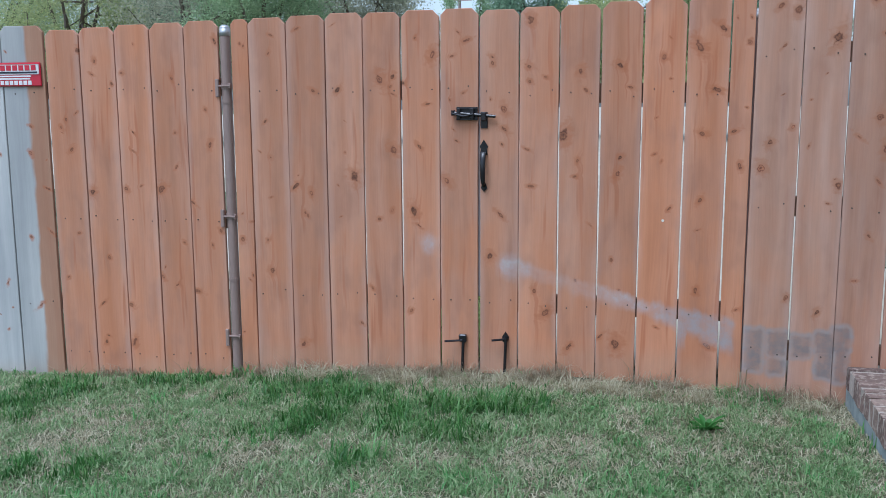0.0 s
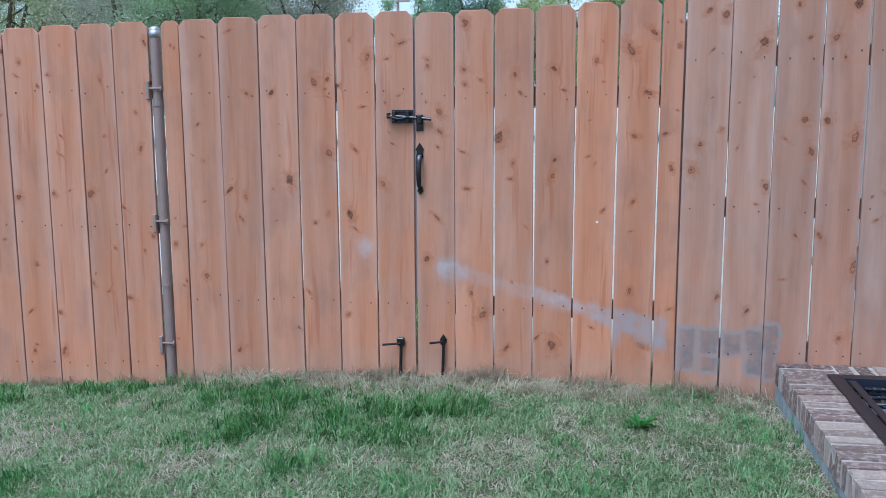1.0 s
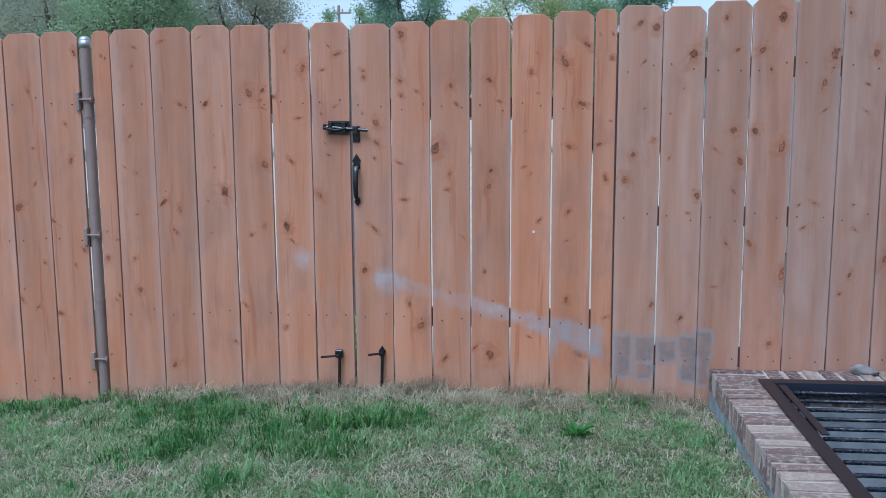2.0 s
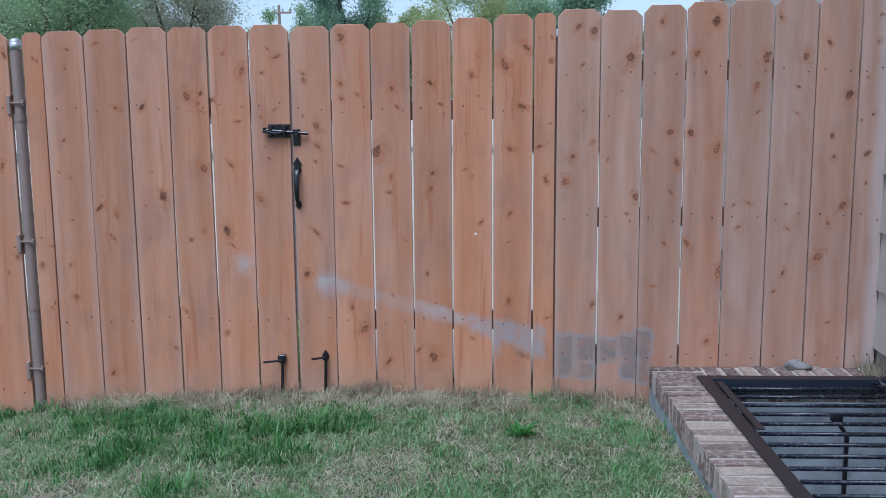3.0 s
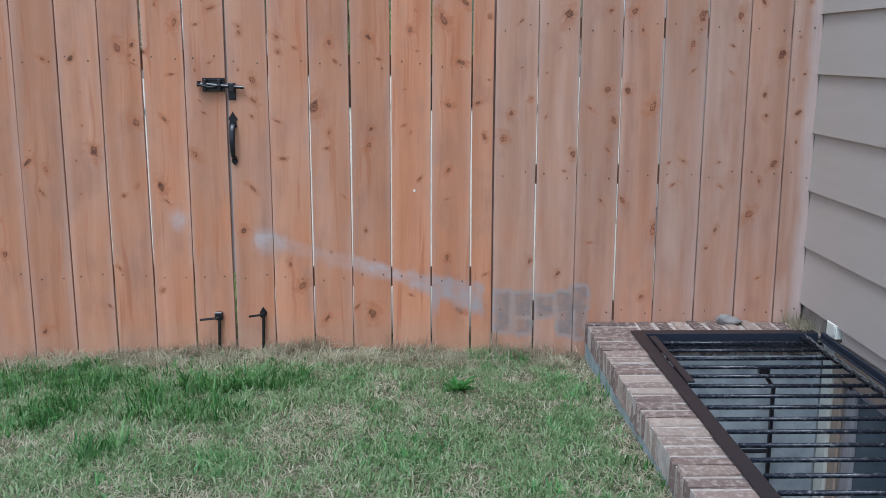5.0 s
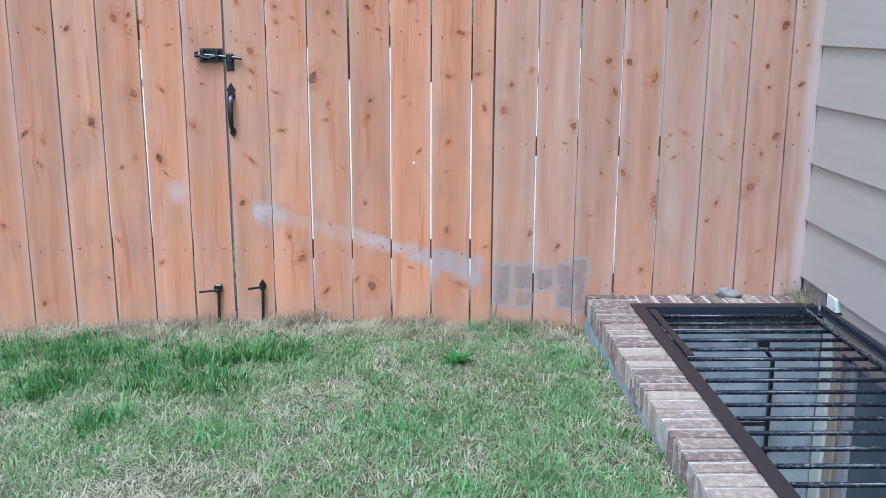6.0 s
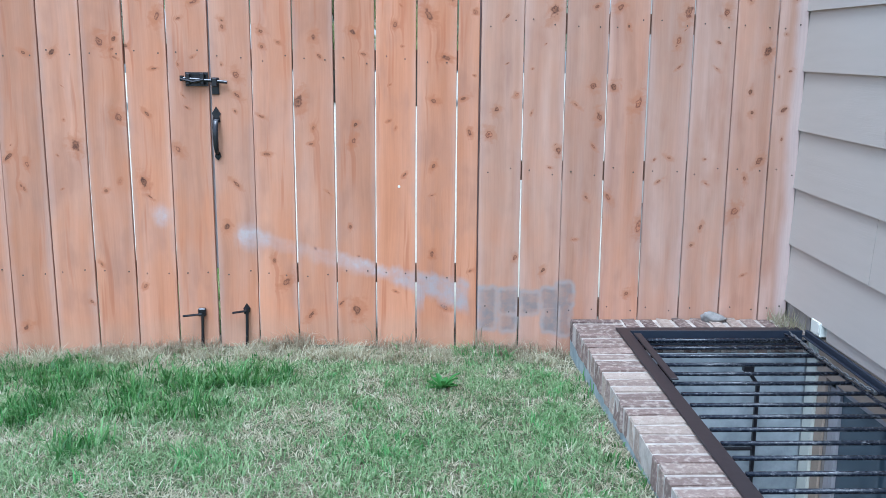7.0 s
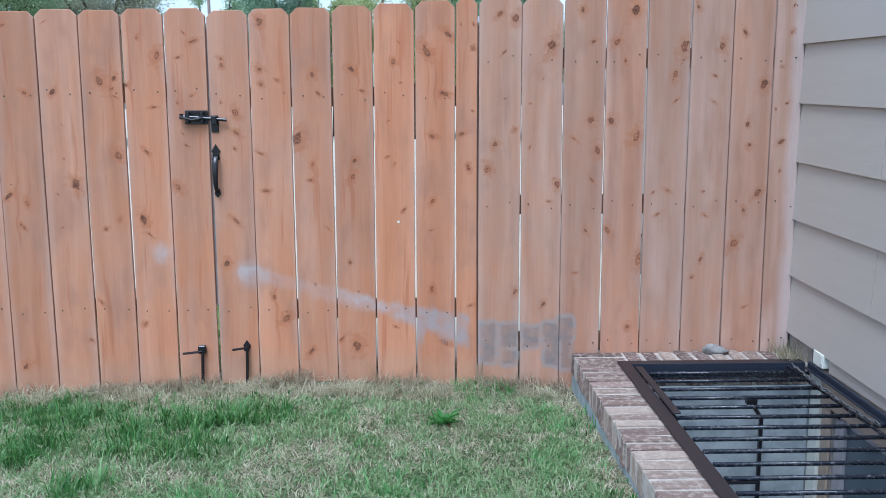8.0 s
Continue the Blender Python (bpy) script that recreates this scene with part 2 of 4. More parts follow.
    height = m.math("ADD", m.math("MULTIPLY", grain, 0.6), m.span(near, 0.7, 1.3, 0.5, 0.0))
    return m.done(col, None, height, 0.35, 0.0025)


def brick_material():
    m = Mat("brick_tumbled", 0.9)
    p, rnd = m.position(), m.prop("age").outputs["Fac"]
    base = m.ramp(rnd, [(0.0, (0.10, 0.064, 0.058)), (0.2, (0.21, 0.145, 0.123)), (0.42, (0.335, 0.26, 0.212)), (0.6, (0.15, 0.10, 0.088)), (0.8, (0.39, 0.31, 0.255)), (1.0, (0.245, 0.168, 0.142))])
    n, f = m.noise(p, 42.0, 4.0), m.noise(p, 170.0, 3.0)
    col = m.mix(m.math("MULTIPLY", m.span(n, 0.46, 0.66), 0.5), base, (0.54, 0.46, 0.39))
    col = m.mix(m.math("MULTIPLY", m.span(f, 0.55, 0.7), 0.5), col, (0.17, 0.12, 0.10))
    return m.done(col, None, m.math("ADD", n, m.math("MULTIPLY", f, 0.5)), 0.9, 0.012)


def speckled(name, a, b, scale, rough=0.9, bump=0.4, dist=0.004, metal=0.0, fine=None):
    m = Mat(name, rough, metal)
    p = m.position()
    n, f = m.noise(p, scale, 5.0), m.noise(p, fine or scale * 9, 3.0)
    col = m.mix(m.span(n, 0.32, 0.68), a, b)
    col = m.mix(0.25, col, m.ramp(f, [(0.3, 0.6), (0.65, 1.0)]), "MULTIPLY")
    return m.done(col, None, m.math("ADD", m.math("MULTIPLY", n, 0.5), f), bump, dist)


def siding_material():
    m = Mat("siding_paint", 0.6)
    x, y, z = m.split(m.position())
    rnd = m.random()
    n = m.noise(m.join(x, m.math("MULTIPLY", y, 1.2), m.math("MULTIPLY", z, 10.0)), 3.0, 3.0)
    g = m.noise(m.join(m.math("MULTIPLY", rnd, 20.0), m.math("MULTIPLY", y, 4.0), m.math("MULTIPLY", z, 70.0)), 1.0, 4.0, 0.6, 1.6)
    mask = m.span(m.noise(m.join(rnd, m.math("MULTIPLY", y, 2.5), m.math("MULTIPLY", z, 6.0)), 1.0, 1.0), 0.52, 0.66)
    col = m.mix(n, (0.430, 0.378, 0.333), (0.475, 0.421, 0.374))
    return m.done(col, None, m.math("MULTIPLY", g, mask), 0.22, 0.004)


def worn_black_material():
    m = Mat("worn_black_paint", 0.32)
    p = m.position()
    n = m.noise(m.scaled(p, (1.0, 1.0, 2.0)), 62.0, 4.0, 0.68)
    # pale flecks: chipped paint, and sky glints on the gloss painted in
    chip_glint = m.math("MULTIPLY", m.span(n, 0.58, 0.66), 0.6)
    col = m.mix(chip_glint, (0.012, 0.015, 0.024), (0.27, 0.27, 0.28))
    return m.done(col, m.span(n, 0.4, 0.65, 0.16, 0.45), n, 0.5, 0.003)


def brown_steel_material():
    m = Mat("brown_painted_steel", 0.5)
    n = m.noise(m.position(), 30.0, 4.0)
    return m.done(m.mix(n, (0.012, 0.010, 0.013), (0.026, 0.020, 0.024)), None, n, 0.2, 0.002)


def blade_material(name, stops, rough=0.55):
    m = Mat(name, rough)
    r = m.island()
    n = m.noise(m.position(), 3.5, 2.0)
    col = m.ramp(m.math("ADD", m.math("MULTIPLY", r, 0.75), m.math("MULTIPLY", n, 0.25)), stops)
    m.b.inputs["Specular IOR Level"].default_value = 0.3
    return m.thin(col, 0.4)


def ground_material():
    m = Mat("thatch_and_soil", 0.95)
    p = m.position()
    x, y, z = m.split(p)
    a, b, c = m.noise(p, 2.2, 3.0), m.noise(p, 60.0, 4.0, 0.65), m.noise(p, 240.0, 3.0)
    col = m.mix(m.span(a, 0.4, 0.62), (0.20, 0.185, 0.11), (0.09, 0.13, 0.05))
    col = m.mix(m.math("MULTIPLY", m.span(b, 0.45, 0.62), 0.7), col, (0.055, 0.065, 0.03))
    col = m.mix(m.math("MULTIPLY", m.span(c, 0.55, 0.68), 0.6), col, (0.32, 0.29, 0.19))
    return m.done(col, None, m.math("ADD", b, m.math("MULTIPLY", c, 0.4)), 0.9, 0.02)


def plain(name, col, rough=0.5, metal=0.0, var=0.12, scale=25.0):
    m = Mat(name, rough, metal)
    n = m.noise(m.position(), scale, 4.0)
    d = tuple(c * (1 - var) for c in col)
    return m.done(m.mix(n, d, col), None, n, 0.15, 0.002)


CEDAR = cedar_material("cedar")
OLDWOOD = cedar_material("weathered_cedar", True)
RAILWOOD = plain("rail_timber", (0.20, 0.115, 0.07), 0.85, 0, 0.35, 18)
STRIP = plain("weathered_strip", (0.42, 0.38, 0.37), 0.85, 0, 0.3, 18)
BRICK = brick_material()
MORTAR = speckled("mortar", (0.38, 0.33, 0.29), (0.54, 0.48, 0.43), 20, bump=0.6)
CONCRETE = speckled("curb_concrete", (0.25, 0.30, 0.31), (0.38, 0.44, 0.45), 12)
FOUND = speckled("foundation_concrete", (0.24, 0.21, 0.19), (0.36, 0.33, 0.30), 9)
WELLWALL = speckled("well_concrete", (0.26, 0.295, 0.32), (0.43, 0.465, 0.49), 6, bump=0.2)
PALESLAB = speckled("pale_slab", (0.45, 0.40, 0.31), (0.56, 0.50, 0.40), 1.5)
SIDING = siding_material()
BLACK = worn_black_material()
BROWN = brown_steel_material()
GALV = plain("dull_galvanised_steel", (0.34, 0.245, 0.215), 0.55, 0.1, 0.3, 14)
CAPM = plain("cast_aluminium", (0.55, 0.56, 0.57), 0.45, 0.6, 0.2, 40)
IRON = plain("black_iron", (0.034, 0.032, 0.037), 0.24, 0.4, 0.4, 80)
NAIL = plain("nail_steel", (0.10, 0.075, 0.06), 0.6, 0.3)
WHITE = plain("white_vinyl", (0.74, 0.74, 0.71), 0.45, 0, 0.08)
CREAM = plain("cream_trim", (0.74, 0.74, 0.66), 0.6, 0, 0.12)
TAN = plain("tan_trim", (0.46, 0.36, 0.28), 0.7, 0, 0.2)
VINYL = plain("grey_window_vinyl", (0.42, 0.40, 0.42), 0.45, 0, 0.1)
CHAINM = plain("worn_chain_steel", (0.20, 0.205, 0.215), 0.4, 0.4, 0.7, 60)
NAVYBLACK = plain("navy_black", (0.020, 0.027, 0.045), 0.5, 0, 0.3)
RED = plain("red_sign_paint", (0.55, 0.02, 0.045), 0.4, 0, 0.1)
SIGNWHITE = plain("white_sign_paint", (0.78, 0.76, 0.76), 0.4, 0, 0.06)
ROCK = speckled("field_stone", (0.19, 0.18, 0.17), (0.31, 0.29, 0.275), 25)
ROOF = speckled("roof_shingle", (0.10, 0.095, 0.09), (0.16, 0.15, 0.14), 8)
BARK = speckled("bark", (0.07, 0.055, 0.04), (0.13, 0.10, 0.075), 9)
GROUND = ground_material()
GRASS = blade_material("grass_green", [(0.0, (0.12, 0.225, 0.09)), (0.4, (0.22, 0.345, 0.145)), (0.75, (0.36, 0.46, 0.235)), (1.0, (0.55, 0.60, 0.39))])
TALL = blade_material("grass_dark_green", [(0.0, (0.032, 0.098, 0.022)), (0.5, (0.078, 0.21, 0.048)), (1.0, (0.22, 0.40, 0.13))], 0.45)
LUSHGREEN = blade_material("grass_lush_green", [(0.0, (0.07, 0.22, 0.06)), (0.5, (0.15, 0.36, 0.11)), (1.0, (0.30, 0.50, 0.20))])
STRAW = blade_material("grass_straw", [(0.0, (0.30, 0.265, 0.16)), (0.5, (0.50, 0.465, 0.32)), (1.0, (0.74, 0.70, 0.54))], 0.7)
THATCH = blade_material("grass_dead_brown", [(0.0, (0.22, 0.175, 0.115)), (0.5, (0.39, 0.32, 0.225)), (1.0, (0.60, 0.52, 0.395))], 0.75)
MEADOW = blade_material("grass_yellow_green", [(0.0, (0.20, 0.30, 0.08)), (0.5, (0.34, 0.43, 0.15)), (1.0, (0.50, 0.55, 0.26))], 0.6)
WEED = blade_material("weed_leaf", [(0.0, (0.045, 0.155, 0.03)), (1.0, (0.12, 0.31, 0.075))], 0.5)


def leaf_material(name, a, b):
    m = Mat(name, 0.55)
    r = m.island()
    m.b.inputs["Specular IOR Level"].default_value = 0.25
    return m.thin(m.mix(r, a, b), 0.4)


# bluish base colour puts the sky's reflection into the pane
GLASSM = Mat("window_glass", 0.03)
GLASSM.b.inputs["Specular IOR Level"].default_value = 0.8
GLASS = GLASSM.done((0.075, 0.105, 0.135))


# ---- mesh helpers ----
def put_mesh(name, bm, material, smooth=False):
    me = bpy.data.meshes.new(name)
    bm.normal_update()
    bm.to_mesh(me)
    bm.free()
    me.materials.append(material)
    if smooth:
        me.polygons.foreach_set("use_smooth", [True] * len(me.polygons))
    return me


def part(name, bm, material, parent=None, label="", smooth=False, m=None):
    ob = new(name, put_mesh(name, bm, material, smooth))
    if parent is not None:
        ob.parent = parent
    if m is not None:
        ob.matrix_basis = m
    return tagged(ob, label)


def empty(name, x, y, z, label, category, group="", kind=""):
    ob = new(name)
    ob.location = (x, y, z)
    return tagged(ob, label, category, group, kind)


def box(bm, x0, x1, y0, y1, z0, z1, bevel=0.0):
    g = bmesh.ops.create_cube(bm, size=1.0)
    bmesh.ops.transform(bm, matrix=Matrix.Translation(((x0 + x1) / 2, (y0 + y1) / 2, (z0 + z1) / 2)) @ Matrix.Diagonal((abs(x1 - x0), abs(y1 - y0), abs(z1 - z0), 1)), verts=g["verts"])
    if bevel:
        es = list({e for v in g["verts"] for e in v.link_edges})
        bmesh.ops.bevel(bm, geom=es, offset=bevel, segments=1, affect="EDGES")
    return bm


def rod(bm, a, b, r, seg=10, r2=None):
    a, b = Vector(a), Vector(b)
    d = b - a
    m = Matrix.Translation((a + b) / 2) @ d.to_track_quat("Z", "Y").to_matrix().to_4x4()
    bmesh.ops.create_cone(bm, cap_ends=True, segments=seg, radius1=r, radius2=r if r2 is None else r2, depth=d.length, matrix=m)
    return bm


def prism(bm, outline, y0, y1):
    """An outline in x and z, pushed from y0 to y1."""
    a = [bm.verts.new((x, y0, z)) for x, z in outline]
    b = [bm.verts.new((x, y1, z)) for x, z in outline]
    bm.faces.new(a)
    bm.faces.new(b[::-1])
    for i in range(len(a)):
        j = (i + 1) % len(a)
        bm.faces.new((a[j], a[i], b[i], b[j]))
    bmesh.ops.recalc_face_normals(bm, faces=bm.faces)
    return bm


def triangles(name, verts, tris, material):
    me = bpy.data.meshes.new(name)
    me.vertices.add(len(verts))
    me.vertices.foreach_set("co", np.asarray(verts, np.float32).ravel())
    me.loops.add(3 * len(tris))
    me.loops.foreach_set("vertex_index", np.asarray(tris, np.int32).ravel())
    me.polygons.add(len(tris))
    me.polygons.foreach_set("loop_start", np.arange(0, 3 * len(tris), 3, dtype=np.int32))
    me.update(calc_edges=True)
    me.materials.append(material)
    return me


B = bmesh.new

# ---- ground ----
def ground_height(x, y):
    xs = (-60, -2.6, -1.3, -0.6, 0.0, 0.5, 1.0, 1.7, 3.0, 60)
    zs = (-0.25, -0.125, -0.055, 0.0, 0.03, 0.04, 0.02, 0.0, 0.0, -0.1)
    z = np.interp(x, xs, zs)
    return z + 0.045 * np.clip(-y, 0, 4.5) - 0.02 * np.clip(y, 0, 8)


WELL = (1.93, 2.78, -2.62, -0.25)      # inside of the window well: x0, x1, y0, y1
near_x = [i / 10 for i in range(-50, 15)] + [1.55, 1.65, 1.72, 1.80, WELL[1] + 0.1, 3.2, 3.6]
near_y = [-6.0, -5.4, -5.0, -4.6, -4.2, -3.8, -3.4, -3.0, -2.75] + [-2.6 + 0.1 * i for i in range(1, 25)] + [-0.12, 0.0, 0.3, 0.8, 1.4, 2.0]
far = [2.5 * 1.6 ** i + 4 for i in range(11)]
gx = [-v for v in far[::-1] if v > 6] + near_x + [v for v in far if v > 5]
gy = [-v for v in far[::-1] if v > 6.5] + near_y + far
bm = B()
grid = [[bm.verts.new((x, y, float(ground_height(x, y)))) for x in gx] for y in gy]
for j in range(len(gy) - 1):
    for i in range(len(gx) - 1):
        if gx[i] >= 1.79 and gx[i + 1] <= WELL[1] + 0.11 and gy[j] >= -2.76 and gy[j + 1] <= -0.1:
            continue
        bm.faces.new((grid[j][i], grid[j][i + 1], grid[j + 1][i + 1], grid[j + 1][i]))
tagged(part("ground", bm, GROUND, smooth=True), "lawn soil with dry thatch", "ground", kind="structure")

# pale slabs added behind the fence so the gaps between boards show bright
bm = B()
box(bm, -0.04, 2.7, 0.36, 2.697, -0.6, 0.055, 0.02)
box(bm, -4.0, 2.7, 2.7, 4.4, -0.6, 0.0, 0.02)
box(bm, -4.0, 60.0, 4.402, 12.0, -0.6, 0.0, 0.02)
box(bm, -60.0, 60.0, 12.002, 320.0, -0.6, 0.0, 0.02)
tagged(part("pavement", bm, PALESLAB), "pale slab added beyond the fence to brighten its gaps", "pavement", kind="structure")

# ---- house ----
house = empty("house", 2.8, -2.6, 0.0, "beige lap-sided house with a basement window", "house")
H0 = Vector((-2.8, 2.6, 0.0))
W0, W1, WZ = -1.85, -0.45, 0.05        # basement window: y from, y to, head height


def hpart(name, bm, material, parent=house, label="", smooth=False):
    bmesh.ops.translate(bm, verts=bm.verts, vec=H0)
    return part(name, bm, material, parent, label, smooth)


bm = B()                                # foundation, with the window's opening left free
box(bm, 2.78, 2.98, W1, 3.6, -1.3, 0.30)
box(bm, 2.78, 2.98, -8.0, W0, -1.3, 0.30)
box(bm, 2.78, 2.98, W0, W1, -1.3, -1.0)
box(bm, 2.78, 2.98, W0, W1, WZ, 0.30)
box(bm, 2.757, 2.779, -0.255, 3.6, 0.09, 0.30)
hpart("foundation", bm, FOUND, label="rough brownish grey concrete foundation")
bm = B()
box(bm, 2.785, 2.95, -8.0, 3.66, 0.302, 5.18)
box(bm, 8.8, 9.0, -8.0, 3.66, -0.2, 5.18)
box(bm, 2.955, 8.795, 3.5, 3.66, -0.2, 5.18)
box(bm, 2.955, 8.795, -8.0, -7.84, -0.2, 5.18)
hpart("wall", bm, SIDING)
bm = B()
prism(bm, [(2.3, 5.14), (5.9, 6.84), (9.5, 5.14), (9.5, 5.26), (5.9, 6.99), (2.3, 5.26)], -8.4, 4.0)
hpart("roof", bm, ROOF, label="dark shingle roof")
bm = B()
box(bm, 2.35, 2.80, -8.3, 3.9, 5.10, 5.13)
hpart("soffit", bm, SIDING)
bm = B()
box(bm, 2.725, 2.80, 3.66, 3.74, 0.25, 5.10, 0.004)
hpart("corner_board", bm, CREAM)
joints = {1: (-0.80, -4.46), 3: (-0.81, -4.47), 0: (-2.4, -6.0), 2: (1.3, -2.35, -6.0), 4: (-2.6, 1.05), 5: (-1.2, 2.45), 6: (0.2, -3.4), 7: (-2.0, 1.6), 8: (-0.7, -4.3)}
for k in range(18):
    z0 = 0.285 + 0.2705 * k
    ends = [-8.0] + sorted(joints[k % 9]) + [3.655]
    for a, b in zip(ends, ends[1:]):
        bm = B()
        low = 0.265 if k == 0 and b < -0.3 else z0
        prof = [(2.735, low), (2.748, low), (2.764, z0 + 0.30), (2.752, z0 + 0.30)]
        if k == 0 and b > -0.3:
            prof[0], prof[1] = (2.735, 0.28), (2.748, 0.28)
        va = [bm.verts.new((x, a + 0.0015, z)) for x, z in prof]
        vb = [bm.verts.new((x, b - 0.0015, z)) for x, z in prof]
        bm.faces.new(va), bm.faces.new(vb[::-1])
        for i in range(4):
            j = (i + 1) % 4
            bm.faces.new((va[j], va[i], vb[i], vb[j]))
        for v in bm.verts:
            v.co.z += 0.02 * v.co.y
        bmesh.ops.recalc_face_normals(bm, faces=bm.faces)
        hpart("siding_board", bm, SIDING)
bm = B()
box(bm, 2.730, 2.776, -0.425, -0.325, 0.216, 0.279, 0.003)
box(bm, 2.724, 2.7297, -0.423, -0.40, 0.235, 0.275, 0.002)
hpart("flashing_end", bm, CREAM, label="white bent end of the flashing")
bm = B()
box(bm, 2.750, 2.777, -2.7, -0.444, 0.202, 0.274, 0.002)
for v in bm.verts:
    v.co.z += 0.02 * v.co.y if v.co.z > 0.23 else 0.0
hpart("starter_strip", bm, SIDING)
bm = B()
box(bm, 2.757, 2.777, -2.7, -0.37, 0.045, 0.20, 0.002)
hpart("header_board", bm, TAN, label="tan painted board over the window")

window = hpart("window", box(B(), 2.80, 2.86, W0 + 0.02, W1 - 0.02, -0.985, WZ - 0.02, 0.0), GLASS)
window.data.materials.clear()
window.data.materials.append(GLASS)
for y0, y1, z0, z1 in ((W1 - 0.05, W1, -1.0, WZ), (W1 - 0.10, W1 - 0.06, -0.98, WZ - 0.03), (W0, W0 + 0.06, -1.0, WZ), (W0, W1, -1.0, -0.95), (W0, W1, WZ - 0.05, WZ), (-1.17, -1.12, -0.96, WZ - 0.04)):
    hpart("window_frame", box(B(), 2.79 if y1 == W1 else 2.783, 2.88, y0, y1, z0, z1, 0.004), VINYL, window)
hpart("casing", box(B(), 2.755, 2.779, -0.36, -0.262, -1.0, 0.19, 0.003), CREAM, label="cream vertical casing board")
hpart("jamb_board", box(B(), 2.765, 2.779, -0.448, -0.371, -1.0, 0.044, 0.003), TAN, label="tan jamb board")

# ---- window well ----
well = empty("window_well", 1.9, -1.3, 0.0, "brick-edged concrete window well", "window well")
WO = Vector((-1.9, 1.3, 0.0))


def wpart(name, bm, material, label="", smooth=False):
    bmesh.ops.translate(bm, verts=bm.verts, vec=WO)
    return part(name, bm, material, well, label, smooth)


x0, x1, y0, y1 = WELL
bm = B()
box(bm, 1.697, x0, -2.86, -0.012, -1.3, 0.088, 0.003)
wpart("concrete_curb", bm, CONCRETE, "bluish grey concrete curb")
for a, b in ((y1, -0.012), (-2.86, y0)):
    wpart("concrete_curb", box(B(), x0 + 0.002, 2.776, a, b, -1.3, 0.088, 0.003), WELLWALL)
wpart("well_liner", box(B(), x0 + 0.001, x0 + 0.02, y0 + 0.01, y1 - 0.01, -1.25, 0.085), WELLWALL)
wpart("wall_panel", box(B(), 1.961, 2.75, y1 - 0.014, y1 - 0.001, -1.2, 0.085, 0.003), WELLWALL)
wpart("gravel_floor", box(B(), x0 + 0.002, 2.776, y0, y1, -1.28, -1.15), ROCK)
bm = B()
box(bm, 1.6955, 1.922, -2.85, -0.02, 0.09, 0.1832)
box(bm, 1.922, 2.772, -0.238, -0.015, 0.09, 0.1832)
box(bm, 1.922, 2.772, -2.85, -2.64, 0.09, 0.1832)
wpart("mortar_bed", bm, MORTAR)

# ---- steel grate ----
grate = empty("window_well_grate", 1.9, -1.3, 0.19, "brown steel frame with worn black bars over the well", "grate")
GO = Vector((-1.9, 1.3, -0.19))


def gpart(name, bm, material, label="", parent=grate, smooth=False):
    bmesh.ops.translate(bm, verts=bm.verts, vec=GO)
    return part(name, bm, material, parent, label, smooth)


gpart("frame_side", box(box(B(), 1.872, 1.926, -2.68, -0.21, 0.194, 0.202, 0.001), 1.9195, 1.9255, -2.67, -0.28, 0.135, 0.1935), BROWN)
gpart("frame_side", box(B(), 1.9265, 2.721, -0.262, -0.21, 0.194, 0.202, 0.001), BROWN)
gpart("frame_lip", box(B(), 1.927, 2.721, -0.268, -0.2625, 0.135, 0.2015), NAVYBLACK, "navy-black inner lip of the frame")
gpart("frame_side", box(B(), 1.9265, 2.742, -2.68, -2.61, 0.194, 0.202, 0.001), BROWN)
bm = box(box(B(), 2.722, 2.7365, -2.6, -0.29, 0.188, 0.220, 0.002), 2.710, 2.7215, -2.6, -0.29, 0.188, 0.196, 0.002)
for v in bm.verts:
    v.co.z += 0.028 * max(v.co.y, -1.4)
gpart("frame_side", bm, NAVYBLACK, "dark frame leg sealed against the siding")
gpart("hinge_plate", box(B(), 1.928, 1.958, -0.955, -0.335, 0.204, 0.212, 0.0015), BROWN)
for k in range(20):
    y = -0.365 - 0.1152 * k
    if y < -2.6:
        break
    gpart("bar", rod(B(), (1.94, y, 0.186), (2.72 if k > 5 else 2.637, y, 0.186), 0.0085, 8), BLACK, smooth=True)
gpart("side_rail", rod(B(), (2.636, -2.6, 0.188), (2.636, -0.28, 0.188), 0.007, 8), BLACK, smooth=True)
gpart("cross_rail", rod(B(), (1.95, -0.315, 0.165), (2.72, -0.315, 0.165), 0.009, 8), BLACK, smooth=True)

# ---- chain lying along the grate ----
chain = empty("chain", 2.63, -0.33, 0.2, "worn grey steel chain lying on the grate", "chain")


def link_mesh():
    """One oval link of round wire, long way along y."""
    bm = B()
    rings = []
    for i in range(12):
        a = 2 * math.pi * i / 12
        c = Vector((0.0085 * math.cos(a), 0.0105 * math.sin(a) + (0.009 if math.sin(a) > 0.01 else -0.009 if math.sin(a) < -0.01 else 0.0), 0.0))
        out = Vector((math.cos(a), math.sin(a), 0.0))
        rings.append([bm.verts.new(c + 0.0036 * (math.cos(b) * out + math.sin(b) * Vector((0, 0, 1)))) for b in (math.pi * (0.5 * j + 0.25) for j in range(4))])
    for i in range(12):
        p, q = rings[i], rings[(i + 1) % 12]
        for j in range(4):
            bm.faces.new((p[j], p[(j + 1) % 4], q[(j + 1) % 4], q[j]))
    bmesh.ops.recalc_face_normals(bm, faces=bm.faces)
    return bm


